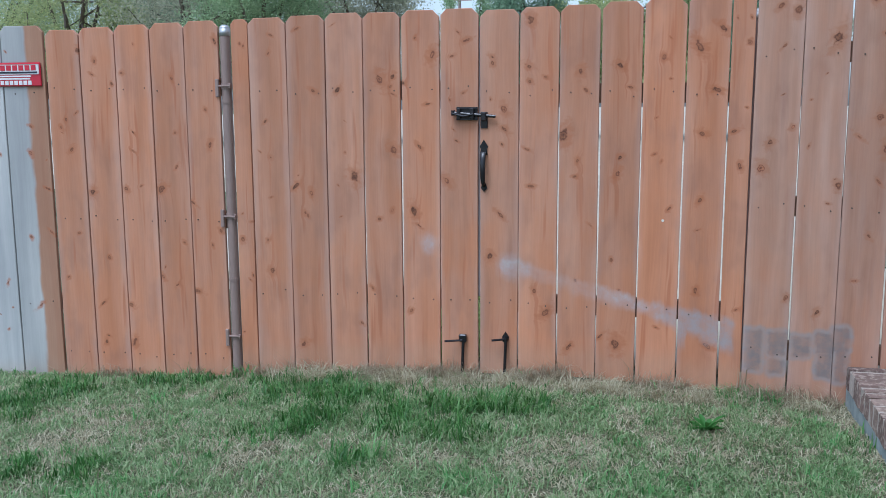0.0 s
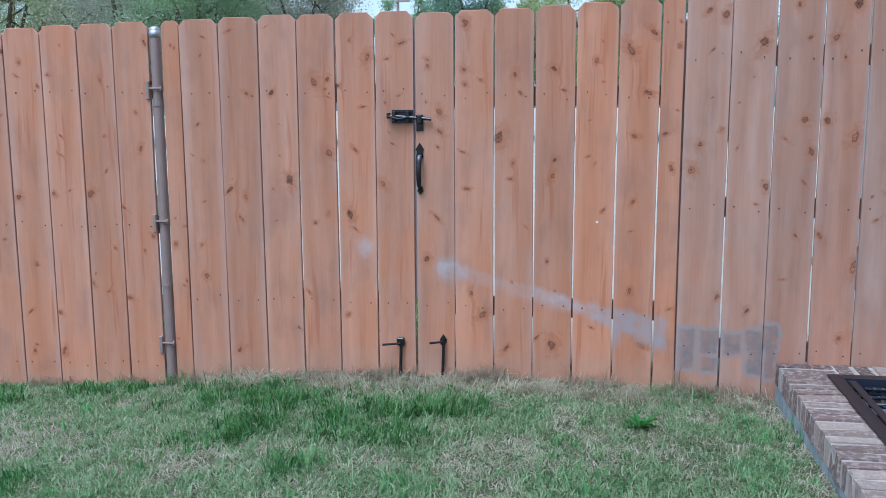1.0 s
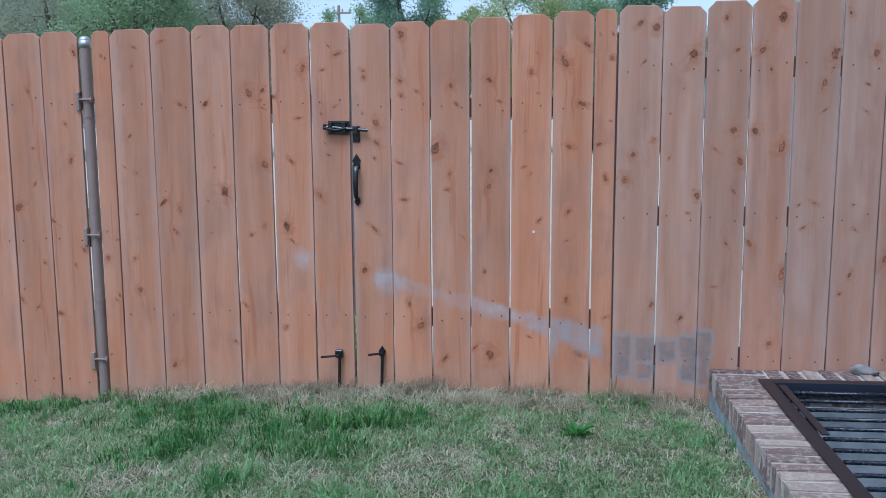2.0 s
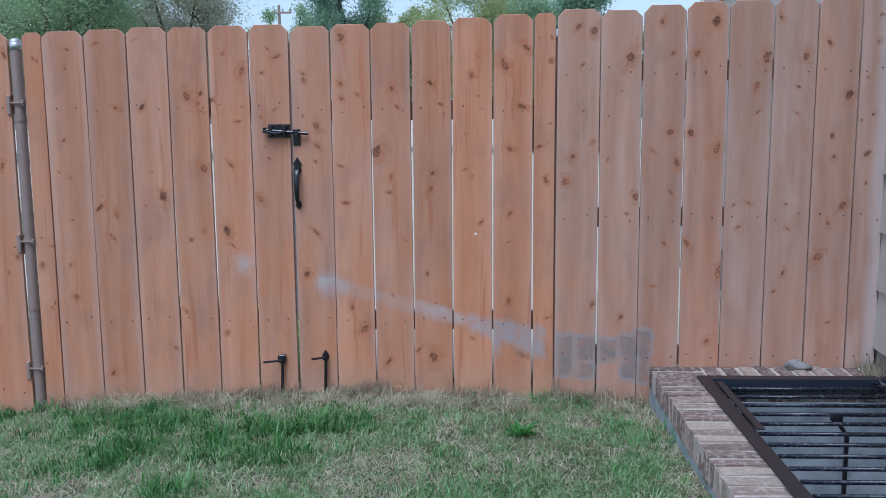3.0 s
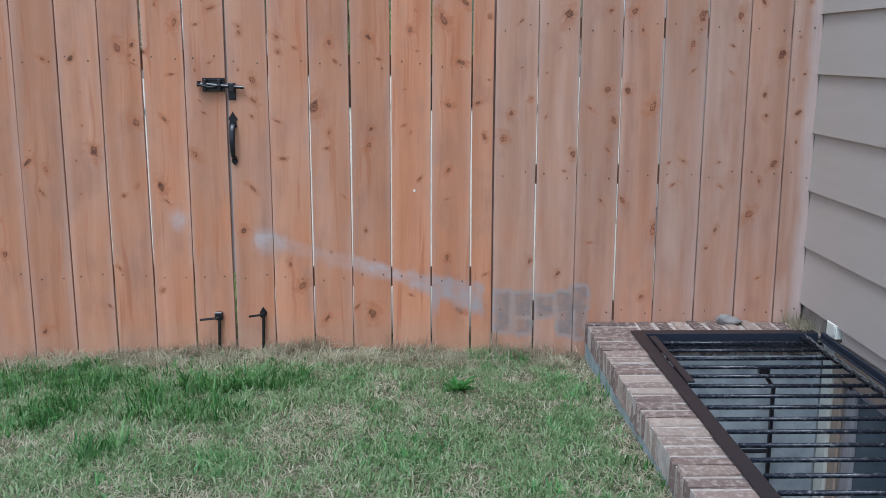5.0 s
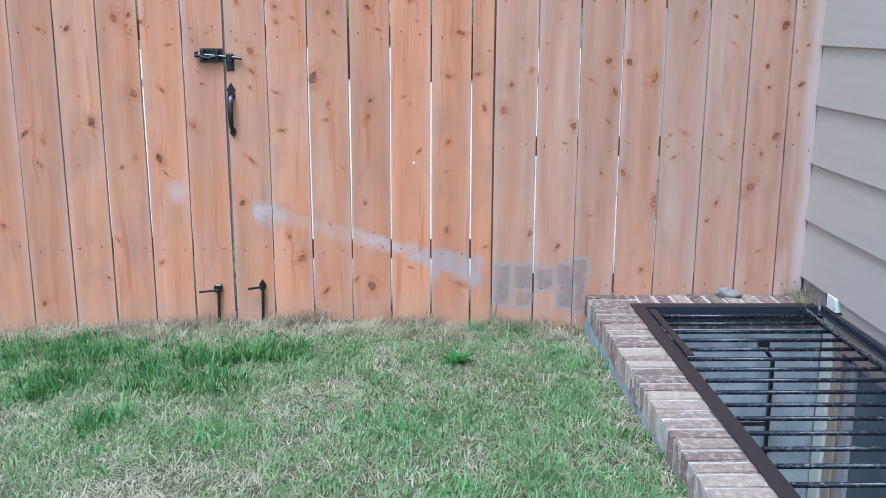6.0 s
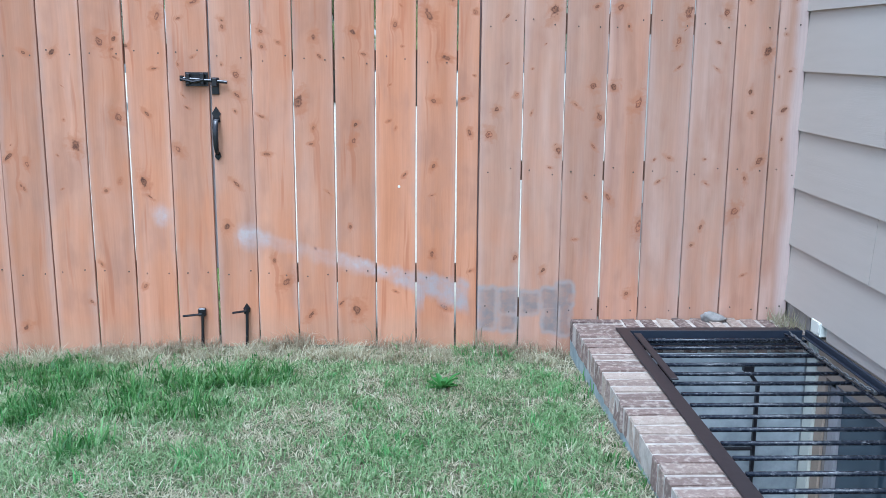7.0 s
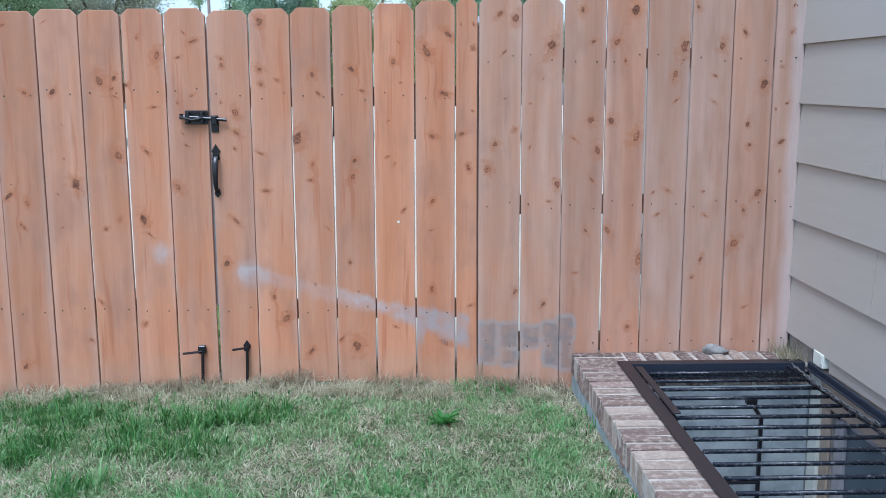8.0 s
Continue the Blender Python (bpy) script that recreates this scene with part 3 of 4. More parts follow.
rng = random.Random(31)
for k in range(25):
    f = k / 24
    bm = link_mesh()
    turn = Matrix.Rotation(0.35 + rng.uniform(-0.25, 0.25) if k % 2 else 1.15 + rng.uniform(-0.3, 0.3), 4, "Y")
    swing = Matrix.Rotation(rng.uniform(-0.16, 0.16), 4, "Z")
    place = Matrix.Translation((0.010 - 0.016 * math.sin(math.pi * f) + rng.uniform(-0.003, 0.003), -0.01 - 0.0315 * k, 0.008 + rng.uniform(-0.002, 0.002)))
    bmesh.ops.transform(bm, matrix=place @ swing @ turn, verts=bm.verts)
    part("link", bm, CHAINM, chain, smooth=True)

# ---- ladder in the well ----
ladder = empty("escape_ladder", 2.3, -0.33, -1.15, "black steel ladder hanging in the window well", "ladder")
LO = Vector((-2.3, 0.33, 1.15))


def lpart(name, bm, parent=ladder):
    bmesh.ops.translate(bm, verts=bm.verts, vec=LO)
    return part(name, bm, IRON, parent)


for x in (2.11, 2.495):
    bm = B()
    box(bm, x - 0.008, x + 0.008, -0.372, -0.352, -1.15, -0.02, 0.002)
    lpart("rail", bm)
    bm = B()
    box(bm, x - 0.068, x - 0.022, -0.372, -0.335, 0.035, 0.07, 0.004)
    rod(bm, (x - 0.045, -0.362, 0.04), (x, -0.362, -0.025), 0.009, 8)
    lpart("hook", bm)
for z in (-0.33, -0.63, -0.93):
    lpart("rung", rod(B(), (2.11, -0.362, z), (2.495, -0.362, z), 0.010, 8))

# ---- stone left on the bricks ----
bm = B()
bmesh.ops.create_icosphere(bm, subdivisions=3, radius=1.0)
for v in bm.verts:
    n = noise.noise(v.co * 1.3) * 0.35 + noise.noise(v.co * 3.1) * 0.12
    v.co *= 1 + n
    v.co.x *= 0.062
    v.co.y *= 0.03
    v.co.z = max(v.co.z, -0.75) * 0.034 * min(1.1, max(0.25, 0.72 - 9.0 * v.co.x))
stone = part("stone", bm, ROCK, None, smooth=True, m=pose(2.385, -0.05, 0.204, 0, 0, 0))
tagged(stone, "flat grey stone lying on the brick edge", "stone")

# ---- fence ----
def picket(parent, x0, x1, top, tone, knots):
    """One dog-eared board with its knots."""
    xc, w = (x0 + x1) / 2, x1 - x0 + 0.0006
    base = float(ground_height(xc, 0.0)) - (0.02 if parent.name.startswith("gate") else 0.06)
    if parent.name.startswith("gate"):
        base += 0.035
    h, e = top - base, min(0.03, w * 0.22)
    r = random.Random(xc)
    el, er = e * r.uniform(0.85, 1.15), e * r.uniform(0.85, 1.15)
    rows = 9
    bm = B()
    left, right = [], []
    wave = r.uniform(0, 6)
    for k in range(rows + 1):
        t = k / rows
        bow = 0.0017 * math.sin(wave + 4 * t)
        zl, zr = t * (h - el), t * (h - er)
        left.append((-w / 2 + bow, zl))
        right.append((w / 2 + bow, zr))
    outline = left + [(-w / 2 + el, h), (w / 2 - er, h + r.uniform(-0.002, 0.002))] + right[::-1]
    prism(bm, outline, 0.0, 0.0165)
    front = [e for e in bm.edges if all(abs(v.co.y) < 1e-6 for v in e.verts) and len(e.link_faces) == 2]
    bmesh.ops.bevel(bm, geom=front, offset=0.0022, segments=1, affect="EDGES")
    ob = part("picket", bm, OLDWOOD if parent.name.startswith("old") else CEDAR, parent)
    ob.location = Vector((xc, r.uniform(-0.0015, 0.0015), base)) - parent.location
    ob["tone"] = float(tone)
    for i in range(KNOTS):
        x, z, q = knots[i] if i < len(knots) else (xc + r.uniform(-0.42, 0.42) * w, base + r.uniform(0.08, 0.96) * h, r.choice((0.0045, 0.006, 0.009)))
        ob["knot_%s" % "abcdefgh"[i]] = (x - xc, z - base, q)
    ob["edge"] = w * 0.06 if x1 > -2.4 else w * 2.0
    ob["pale_side"] = 0.012 if x1 > 2.7 else 9.0
    return ob


def fence_rails(parent, x0, x1, heights, nails):
    o = parent.location
    for z in heights:
        bm = B()
        box(bm, x0 - o.x, x1 - o.x, 0.0185, 0.056, z - 0.045 - o.z, z + 0.045 - o.z, 0.003)
        part("rail", bm, RAILWOOD, parent)
    bm = B()
    for a, b in nails:
        r = random.Random(a)
        for z in heights:
            for s in (0.22, 0.78):
                x = a + (b - a) * (s + r.uniform(-0.06, 0.06))
                c = Vector((x, -0.0012, z + r.uniform(-0.018, 0.018))) - o
                bmesh.ops.create_cone(bm, cap_ends=True, segments=7, radius1=0.0037, radius2=0.0037, depth=0.003, matrix=Matrix.Translation(c) @ pose(0, 0, 0, 90))
    tagged(part("nails", bm, NAIL, parent), kind="stuff")


OP = empty("old_fence", -2.6, 0, -0.1, "weathered grey wooden fence section", "fence")
LP = empty("wooden_fence", -1.8, 0, -0.05, "new cedar fence panel with dog-eared pickets", "fence", "fence panels")
RP = empty("wooden_fence", 2.0, 0, 0.0, "new cedar fence panel ending at the house, cement-stained low down", "fence", "fence panels")
GP = empty("gate_leaf", -0.6, 0, 0.0, "cedar gate leaf with slide bolt, closed", "gate", "gate leaves")
HP = empty("gate_leaf", 0.6, 0, 0.0, "cedar gate leaf with black pull, cement-stained, closed", "gate", "gate leaves")
# weathered boards
picket(OP, -2.86, -2.582, 1.78, 0, [])
picket(OP, -2.574, -2.322, 1.777, 0, [(-2.428, 1.253, 0.0103), (-2.441, 1.111, 0.0103), (-2.349, 0.921, 0.0154), (-2.344, 0.685, 0.0154), (-2.473, 0.656, 0.0077), (-2.441, 0.28, 0.018)])
# panel beside the hinge post
picket(LP, -2.306, -2.112, 1.751, 0.25, [(-2.118, 1.646, 0.0103), (-2.209, 1.288, 0.0077), (-2.187, 1.134, 0.0129), (-2.177, 0.686, 0.0103)])
picket(LP, -2.106, -1.906, 1.758, 0.2, [(-2.041, 1.521, 0.0129), (-2.079, 0.91, 0.0154), (-2.061, 0.303, 0.0154), (-2.051, 0.093, 0.0103)])
picket(LP, -1.9, -1.705, 1.767, 0.25, [(-1.869, 1.525, 0.0154), (-1.827, 1.127, 0.0103), (-1.789, 0.944, 0.0077), (-1.879, 0.928, 0.0129), (-1.89, 0.304, 0.018), (-1.879, 0.102, 0.0154), (-1.821, 1.224, 0.0077)])
picket(LP, -1.699, -1.512, 1.771, 0.25, [(-1.581, 1.221, 0.0077), (-1.672, 0.931, 0.018), (-1.581, 1.044, 0.0077), (-1.557, 0.652, 0.0077), (-1.609, 0.424, 0.0103), (-1.689, 0.466, 0.0103), (-1.585, 1.495, 0.0077)])
picket(LP, -1.506, -1.321, 1.777, 0.3, [(-1.495, 0.861, 0.0154), (-1.337, 1.673, 0.0103), (-1.404, 1.338, 0.0077), (-1.496, 0.398, 0.0206), (-1.387, 1.158, 0.0103), (-1.345, 0.717, 0.0103), (-1.312, 1.487, 0.0129)])
# gate leaf with the slide bolt
picket(GP, -1.251, -1.162, 1.778, 0.2, [(-1.227, 0.676, 0.0103)])
picket(GP, -1.157, -0.96, 1.782, 0.45, [(-1.039, 1.7, 0.0103), (-1.051, 1.613, 0.0077), (-1.079, 1.278, 0.0077), (-1.055, 1.098, 0.0077), (-1.062, 0.898, 0.0077), (-1.086, 0.68, 0.0077), (-1.067, 0.519, 0.0129)])
picket(GP, -0.955, -0.758, 1.788, 0.4, [(-0.898, 1.727, 0.0129), (-0.819, 1.426, 0.0154), (-0.926, 0.957, 0.018), (-0.843, 0.924, 0.0103), (-0.879, 0.824, 0.0103), (-0.903, 0.146, 0.018)])
picket(GP, -0.752, -0.565, 1.795, 0.45, [(-0.714, 1.741, 0.0077), (-0.695, 1.431, 0.0154), (-0.661, 1.28, 0.0051), (-0.615, 1.009, 0.0206), (-0.662, 1.128, 0.0051)])
picket(GP, -0.559, -0.376, 1.793, 0.3, [(-0.478, 1.477, 0.018), (-0.416, 1.49, 0.0103), (-0.414, 1.407, 0.0103), (-0.412, 1.144, 0.0206), (-0.49, 0.801, 0.0103), (-0.422, 0.845, 0.0077), (-0.531, 0.452, 0.0077)])
picket(GP, -0.368, -0.184, 1.798, 0.25, [(-0.216, 1.593, 0.0154), (-0.363, 1.46, 0.0129), (-0.24, 1.36, 0.0129), (-0.284, 1.158, 0.0103), (-0.313, 0.842, 0.0154), (-0.288, 0.773, 0.0103), (-0.333, 0.346, 0.0103)])
picket(GP, -0.177, 0.005, 1.8, 0.4, [(-0.047, 1.655, 0.018), (-0.12, 1.583, 0.0103), (-0.151, 0.996, 0.018), (-0.1, 1.186, 0.0077), (-0.066, 1.412, 0.0077)])
# gate leaf with the pull
picket(HP, 0.0155, 0.198, 1.79, 0.5, [(0.072, 1.575, 0.0103), (0.129, 1.332, 0.0154), (0.132, 1.24, 0.0154), (0.112, 0.837, 0.0154), (0.063, 0.63, 0.0129)])
picket(HP, 0.204, 0.385, 1.797, 0.35, [(0.251, 1.743, 0.0154), (0.245, 1.531, 0.0154), (0.251, 1.459, 0.0077), (0.238, 1.147, 0.0129), (0.261, 0.975, 0.0154), (0.335, 0.368, 0.0206), (0.279, 0.472, 0.0103)])
picket(HP, 0.391, 0.571, 1.802, 0.35, [(0.482, 1.505, 0.0129), (0.509, 1.42, 0.0103), (0.409, 1.214, 0.0206), (0.476, 1.096, 0.0077), (0.464, 1.023, 0.0103), (0.445, 0.201, 0.0154)])
picket(HP, 0.578, 0.758, 1.811, 0.3, [(0.662, 1.527, 0.0154), (0.708, 1.431, 0.0129), (0.67, 1.111, 0.0103), (0.659, 1.038, 0.0129), (0.672, 0.228, 0.0206), (0.597, 0.265, 0.0129)])
picket(HP, 0.766, 0.948, 1.82, 0.05, [(0.853, 1.562, 0.0103), (0.886, 1.467, 0.0051), (0.853, 0.32, 0.0077)])
picket(HP, 0.955, 1.135, 1.831, 0.15, [(1.104, 1.684, 0.018), (1.003, 1.613, 0.0206), (1.09, 1.415, 0.0231), (1.032, 1.223, 0.0129), (1.031, 0.922, 0.0103), (1.023, 0.784, 0.0103), (1.026, 0.502, 0.0103), (1.085, 0.245, 0.018)])
picket(HP, 1.143, 1.2385, 1.836, 0.25, [(1.218, 1.621, 0.0103), (1.17, 1.235, 0.0154)])
# panel beside the house
picket(RP, 1.247, 1.44, 1.851, 0.85, [(1.344, 1.775, 0.0154), (1.365, 1.605, 0.0103), (1.319, 1.183, 0.0129), (1.413, 1.252, 0.0103), (1.287, 1.07, 0.018), (1.42, 0.482, 0.0103), (1.413, 1.757, 0.0154)])
picket(RP, 1.446, 1.632, 1.845, 0.85, [(1.58, 1.627, 0.0206), (1.613, 0.994, 0.0129), (1.557, 0.426, 0.0103)])
picket(RP, 1.638, 1.827, 1.865, 0.8, [(1.72, 1.795, 0.0103), (1.771, 1.65, 0.0103), (1.767, 1.294, 0.0154), (1.689, 1.209, 0.0154), (1.8, 1.155, 0.0154), (1.776, 1.018, 0.0103), (1.754, 0.775, 0.0103), (1.703, 0.575, 0.0129)])
picket(RP, 1.835, 2.017, 1.875, 0.6, [(1.961, 1.791, 0.018), (1.877, 1.648, 0.018), (1.92, 1.563, 0.0077), (1.977, 1.213, 0.018), (1.863, 1.293, 0.0154), (1.855, 0.777, 0.0154), (2.009, 0.64, 0.018), (1.963, 0.311, 0.0129)])
picket(RP, 2.024, 2.216, 1.879, 1.0, [(2.192, 1.628, 0.0206), (2.152, 1.501, 0.0129), (2.156, 1.38, 0.0103), (2.133, 0.966, 0.0129), (2.092, 0.855, 0.0103)])
picket(RP, 2.224, 2.413, 1.888, 1.0, [(2.365, 1.628, 0.0154), (2.339, 1.493, 0.0103), (2.335, 1.377, 0.0103), (2.317, 0.844, 0.0103), (2.305, 0.959, 0.0077), (2.302, 0.637, 0.0077)])
picket(RP, 2.42, 2.606, 1.895, 0.9, [(2.468, 1.69, 0.0103), (2.572, 1.459, 0.018), (2.497, 1.271, 0.0103), (2.514, 1.175, 0.0103), (2.56, 0.95, 0.018), (2.498, 0.871, 0.0103), (2.459, 0.711, 0.0206), (2.524, 0.402, 0.0103)])
picket(RP, 2.613, 2.746, 1.9, 1.6, [(2.662, 1.191, 0.0154), (2.68, 1.367, 0.0103), (2.685, 1.692, 0.0103)])
fence_rails(OP, -2.86, -2.33, (1.44, 0.30), [(-2.574, -2.322)])
fence_rails(LP, -2.30, -1.315, (1.449, 0.775, 0.04), [(-2.306, -2.109), (-2.106, -1.903), (-1.90, -1.702), (-1.699, -1.509), (-1.506, -1.318)])
fence_rails(GP, -1.24, -0.012, (1.425, 0.415), [(-1.157, -.960), (-.955, -.758), (-.752, -.565), (-.559, -.376), (-.368, -.184), (-.177, .006)])
fence_rails(HP, 0.032, 1.225, (1.405, 0.405), [(.015, .198), (.204, .385), (.391, .571), (.578, .758), (.766, .948), (.955, 1.135)])
fence_rails(RP, 1.30, 2.745, (1.575, 0.90, 0.235), [(1.249, 1.440), (1.446, 1.632), (1.638, 1.827), (1.835, 2.021), (2.024, 2.219), (2.224, 2.416), (2.420, 2.609), (2.613, 2.746)])

bm = B()
box(bm, -0.010 + 0.6, 0.030 + 0.6, 0.0185, 0.036, 0.43, 1.72, 0.002)
part("stop_strip", bm, STRIP, GP, "grey weathered stop strip behind the meeting boards")

# a small hole drilled through one gate board, its brightness a pale disc
bm = B()
rod(bm, (0.87 - 0.6, -0.003, 0.825), (0.87 - 0.6, 0.004, 0.825), 0.0062, 10)
part("hole_disc", bm, CREAM, HP, "pale disc drawn in for a bright bolt hole")


def steel_post(x, y, top, bands, label):
    z0 = float(ground_height(x, 0)) - 0.1
    post = empty("gate_post", x, y, z0, label, "fence post", "gate posts")
    bm = rod(B(), (0, 0, 0), (0, 0, top - 0.03 - z0), 0.0255, 18)
    part("pipe", bm, GALV, post, smooth=False)
    bm = rod(B(), (0, 0, top - 0.055 - z0), (0, 0, top - 0.02 - z0), 0.0275, 18)
    bmesh.ops.create_uvsphere(bm, u_segments=18, v_segments=8, radius=0.027, matrix=Matrix.Translation((0, 0, top - 0.02 - z0)) @ Matrix.Diagonal((1, 1, 0.75, 1)))
    part("cap", bm, CAPM, post, "domed aluminium post cap", smooth=True)
    for z, h, ear in bands:
        bm = rod(B(), (0, 0, z - h / 2 - z0), (0, 0, z + h / 2 - z0), 0.0285, 18)
        if ear:
            box(bm, -0.049, -0.030, -0.034, -0.020, z - 0.055 - z0, z + 0.035 - z0, 0.003)
            rod(bm, (-0.045, -0.027, z - z0), (0.036, -0.035, z - z0), 0.005, 6)
            box(bm, 0.026, 0.036, -0.036, -0.02, z - 0.012 - z0, z + 0.012 - z0, 0.002)
        part("hinge_band", bm, GALV, post)
    return post


steel_post(-1.291, 0.022, 1.757, ((1.455, 0.03, True), (1.375, 0.014, False), (0.795, 0.03, True), (0.463, 0.016, False), (0.165, 0.03, True)), "brown galvanised steel gate post with hinge bands")
steel_post(1.264, 0.090, 1.775, ((1.40, 0.03, False), (0.42, 0.03, False)), "galvanised steel gate post behind the fence panel")


# ---- gate hardware ----
def ghard(name, bm, parent, label=""):
    bmesh.ops.translate(bm, verts=bm.verts, vec=-(GP if parent in (GP,) else HP).location)
    return part(name, bm, IRON, parent, label)


def under(name, bm, parent, leaf):
    bmesh.ops.translate(bm, verts=bm.verts, vec=-leaf.location)
    return part(name, bm, IRON, parent)


bm = B()
box(bm, -0.098, 0.004, -0.006, -0.001, 1.283, 1.345, 0.001)
box(bm, -0.098, 0.004, -0.012, -0.006, 1.333, 1.345, 0.001)
box(bm, -0.098, 0.004, -0.012, -0.006, 1.283, 1.293, 0.001)
latch = ghard("slide_bolt", bm, GP, "black iron slide bolt latch")
bm = B()
rod(bm, (-0.118, -0.018, 1.318), (0.092, -0.018, 1.301), 0.0075, 10)
rod(bm, (-0.112, -0.018, 1.305), (-0.112, -0.018, 1.330), 0.010, 8)
under("bolt_rod", bm, latch, GP)
bm = B()
rod(bm, (-0.118, -0.026, 1.316), (-0.06, -0.034, 1.302), 0.006, 8)
rod(bm, (-0.06, -0.034, 1.302), (-0.012, -0.03, 1.312), 0.006, 8)
under("bolt_handle", bm, latch, GP)
for x in (-0.085, -0.02):
    under("strap", box(B(), x - 0.009, x + 0.009, -0.028, -0.0125, 1.288, 1.34, 0.003), latch, GP)
bm = B()
box(bm, 0.018, 0.052, -0.006, -0.001, 1.245, 1.322, 0.002)
keeper = ghard("keeper", bm, HP, "black iron bolt keeper")
under("staple", box(B(), 0.022, 0.048, -0.030, -0.0065, 1.280, 1.320, 0.004), keeper, HP)
bm = B()
for x, z in ((0.026, 1.256), (0.044, 1.256)):
    rod(bm, (x, -0.009, z), (x, -0.006, z), 0.005, 8)
under("screw", bm, keeper, HP)

# gate pull with spear ends
bm = B()
pts = [(0.034, -0.006, 1.140), (0.034, -0.026, 1.128), (0.034, -0.036, 1.09), (0.034, -0.038, 1.05), (0.034, -0.034, 1.01), (0.034, -0.026, 0.985), (0.035, -0.007, 0.972)]
wid = (0.013, 0.014, 0.013, 0.0125, 0.0115, 0.010, 0.008)
ring = []
for (x, y, z), w in zip(pts, wid):
    ring.append([bm.verts.new((x + w * math.cos(a), y + 0.006 * math.sin(a), z + 0.004 * math.sin(a))) for a in [i * math.pi / 4 for i in range(8)]])
for r0, r1 in zip(ring, ring[1:]):
    for i in range(8):
        bm.faces.new((r0[i], r0[(i + 1) % 8], r1[(i + 1) % 8], r1[i]))
bm.faces.new(ring[0][::-1]), bm.faces.new(ring[-1])
bmesh.ops.recalc_face_normals(bm, faces=bm.faces)
for f in bm.faces:
    f.smooth = len(f.verts) == 4
pull = ghard("pull_handle", bm, HP, "black iron spear-ended gate pull")
under("end_plate", prism(B(), [(0.034, 1.192), (0.013, 1.158), (0.020, 1.150), (0.016, 1.120), (0.052, 1.120), (0.048, 1.150), (0.055, 1.158)], -0.006, -0.001), pull, HP)
under("end_plate", prism(B(), [(0.035, 0.944), (0.050, 0.962), (0.044, 0.985), (0.026, 0.985), (0.020, 0.962)], -0.006, -0.001), pull, HP)
for z in (1.168, 0.962):
    under("screw", rod(B(), (0.0345, -0.0095, z), (0.0345, -0.006, z), 0.005, 8), pull, HP)


def cane_bolt(leaf, x, z, spear, arm):
    bm = B()
    if spear:
        prism(bm, [(x, z + 0.034), (x - 0.017, z + 0.008), (x - 0.014, z - 0.010), (x + 0.014, z - 0.010), (x + 0.017, z + 0.008)], -0.006, -0.001)
        box(bm, x - 0.012, x + 0.012, -0.024, -0.006, z - 0.016, z + 0.004, 0.003)
    else:
        box(bm, x - 0.019, x + 0.019, -0.024, -0.001, z - 0.012, z + 0.028, 0.005)
    b = ghard("cane_bolt", bm, leaf, "black iron cane bolt dropped into the ground")
    low = float(ground_height(x, 0)) - 0.05
    bm = B()
    rod(bm, (x + 0.004, -0.02, z + 0.01), (x - 0.004, -0.022, low), 0.0075, 10)
    under("drop_rod", bm, b, leaf)
    under("arm", rod(B(), (x, -0.024, z), (x - arm, -0.045, z - 0.004), 0.0055, 8), b, leaf)


cane_bolt(GP, -0.068, 0.214, False, 0.085)
cane_bolt(HP, 0.143, 0.230, True, 0.062)

# ---- sign of the fence builder ----
sign = empty("fence_sign", -2.47, -0.004, 1.526, "small red and white metal sign on the old fence", "sign")
part("plate", box(B(), -0.16, 0.134, -0.006, 0.0, -0.062, 0.062, 0.004), RED, sign)
part("panel", box(B(), -0.15, 0.126, -0.0085, -0.0064, 0.0, 0.052, 0.004), SIGNWHITE, sign)
bm = B()
for i in range(7):
    box(bm, -0.145 + i * 0.0375, -0.117 + i * 0.0375, -0.0105, -0.009, 0.02, 0.047)
part("lettering", bm, RED, sign, "red block lettering")
bm = B()
box(bm, -0.12, 0.115, -0.0105, -0.009, 0.005, 0.014)
part("lettering", bm, NAVYBLACK, sign)
for z0, z1, xa, xb in ((-0.014, -0.006, -0.12, 0.075), (-0.027, -0.019, -0.12, 0.07)):
    part("lettering", box(B(), xa, xb, -0.0085, -0.0064, z0, z1), SIGNWHITE, sign)
bm = B()
for i in range(8):
    box(bm, -0.14 + i * 0.028, -0.119 + i * 0.028, -0.0085, -0.0064, -0.055, -0.033)
part("lettering", bm, SIGNWHITE, sign, "white block lettering")

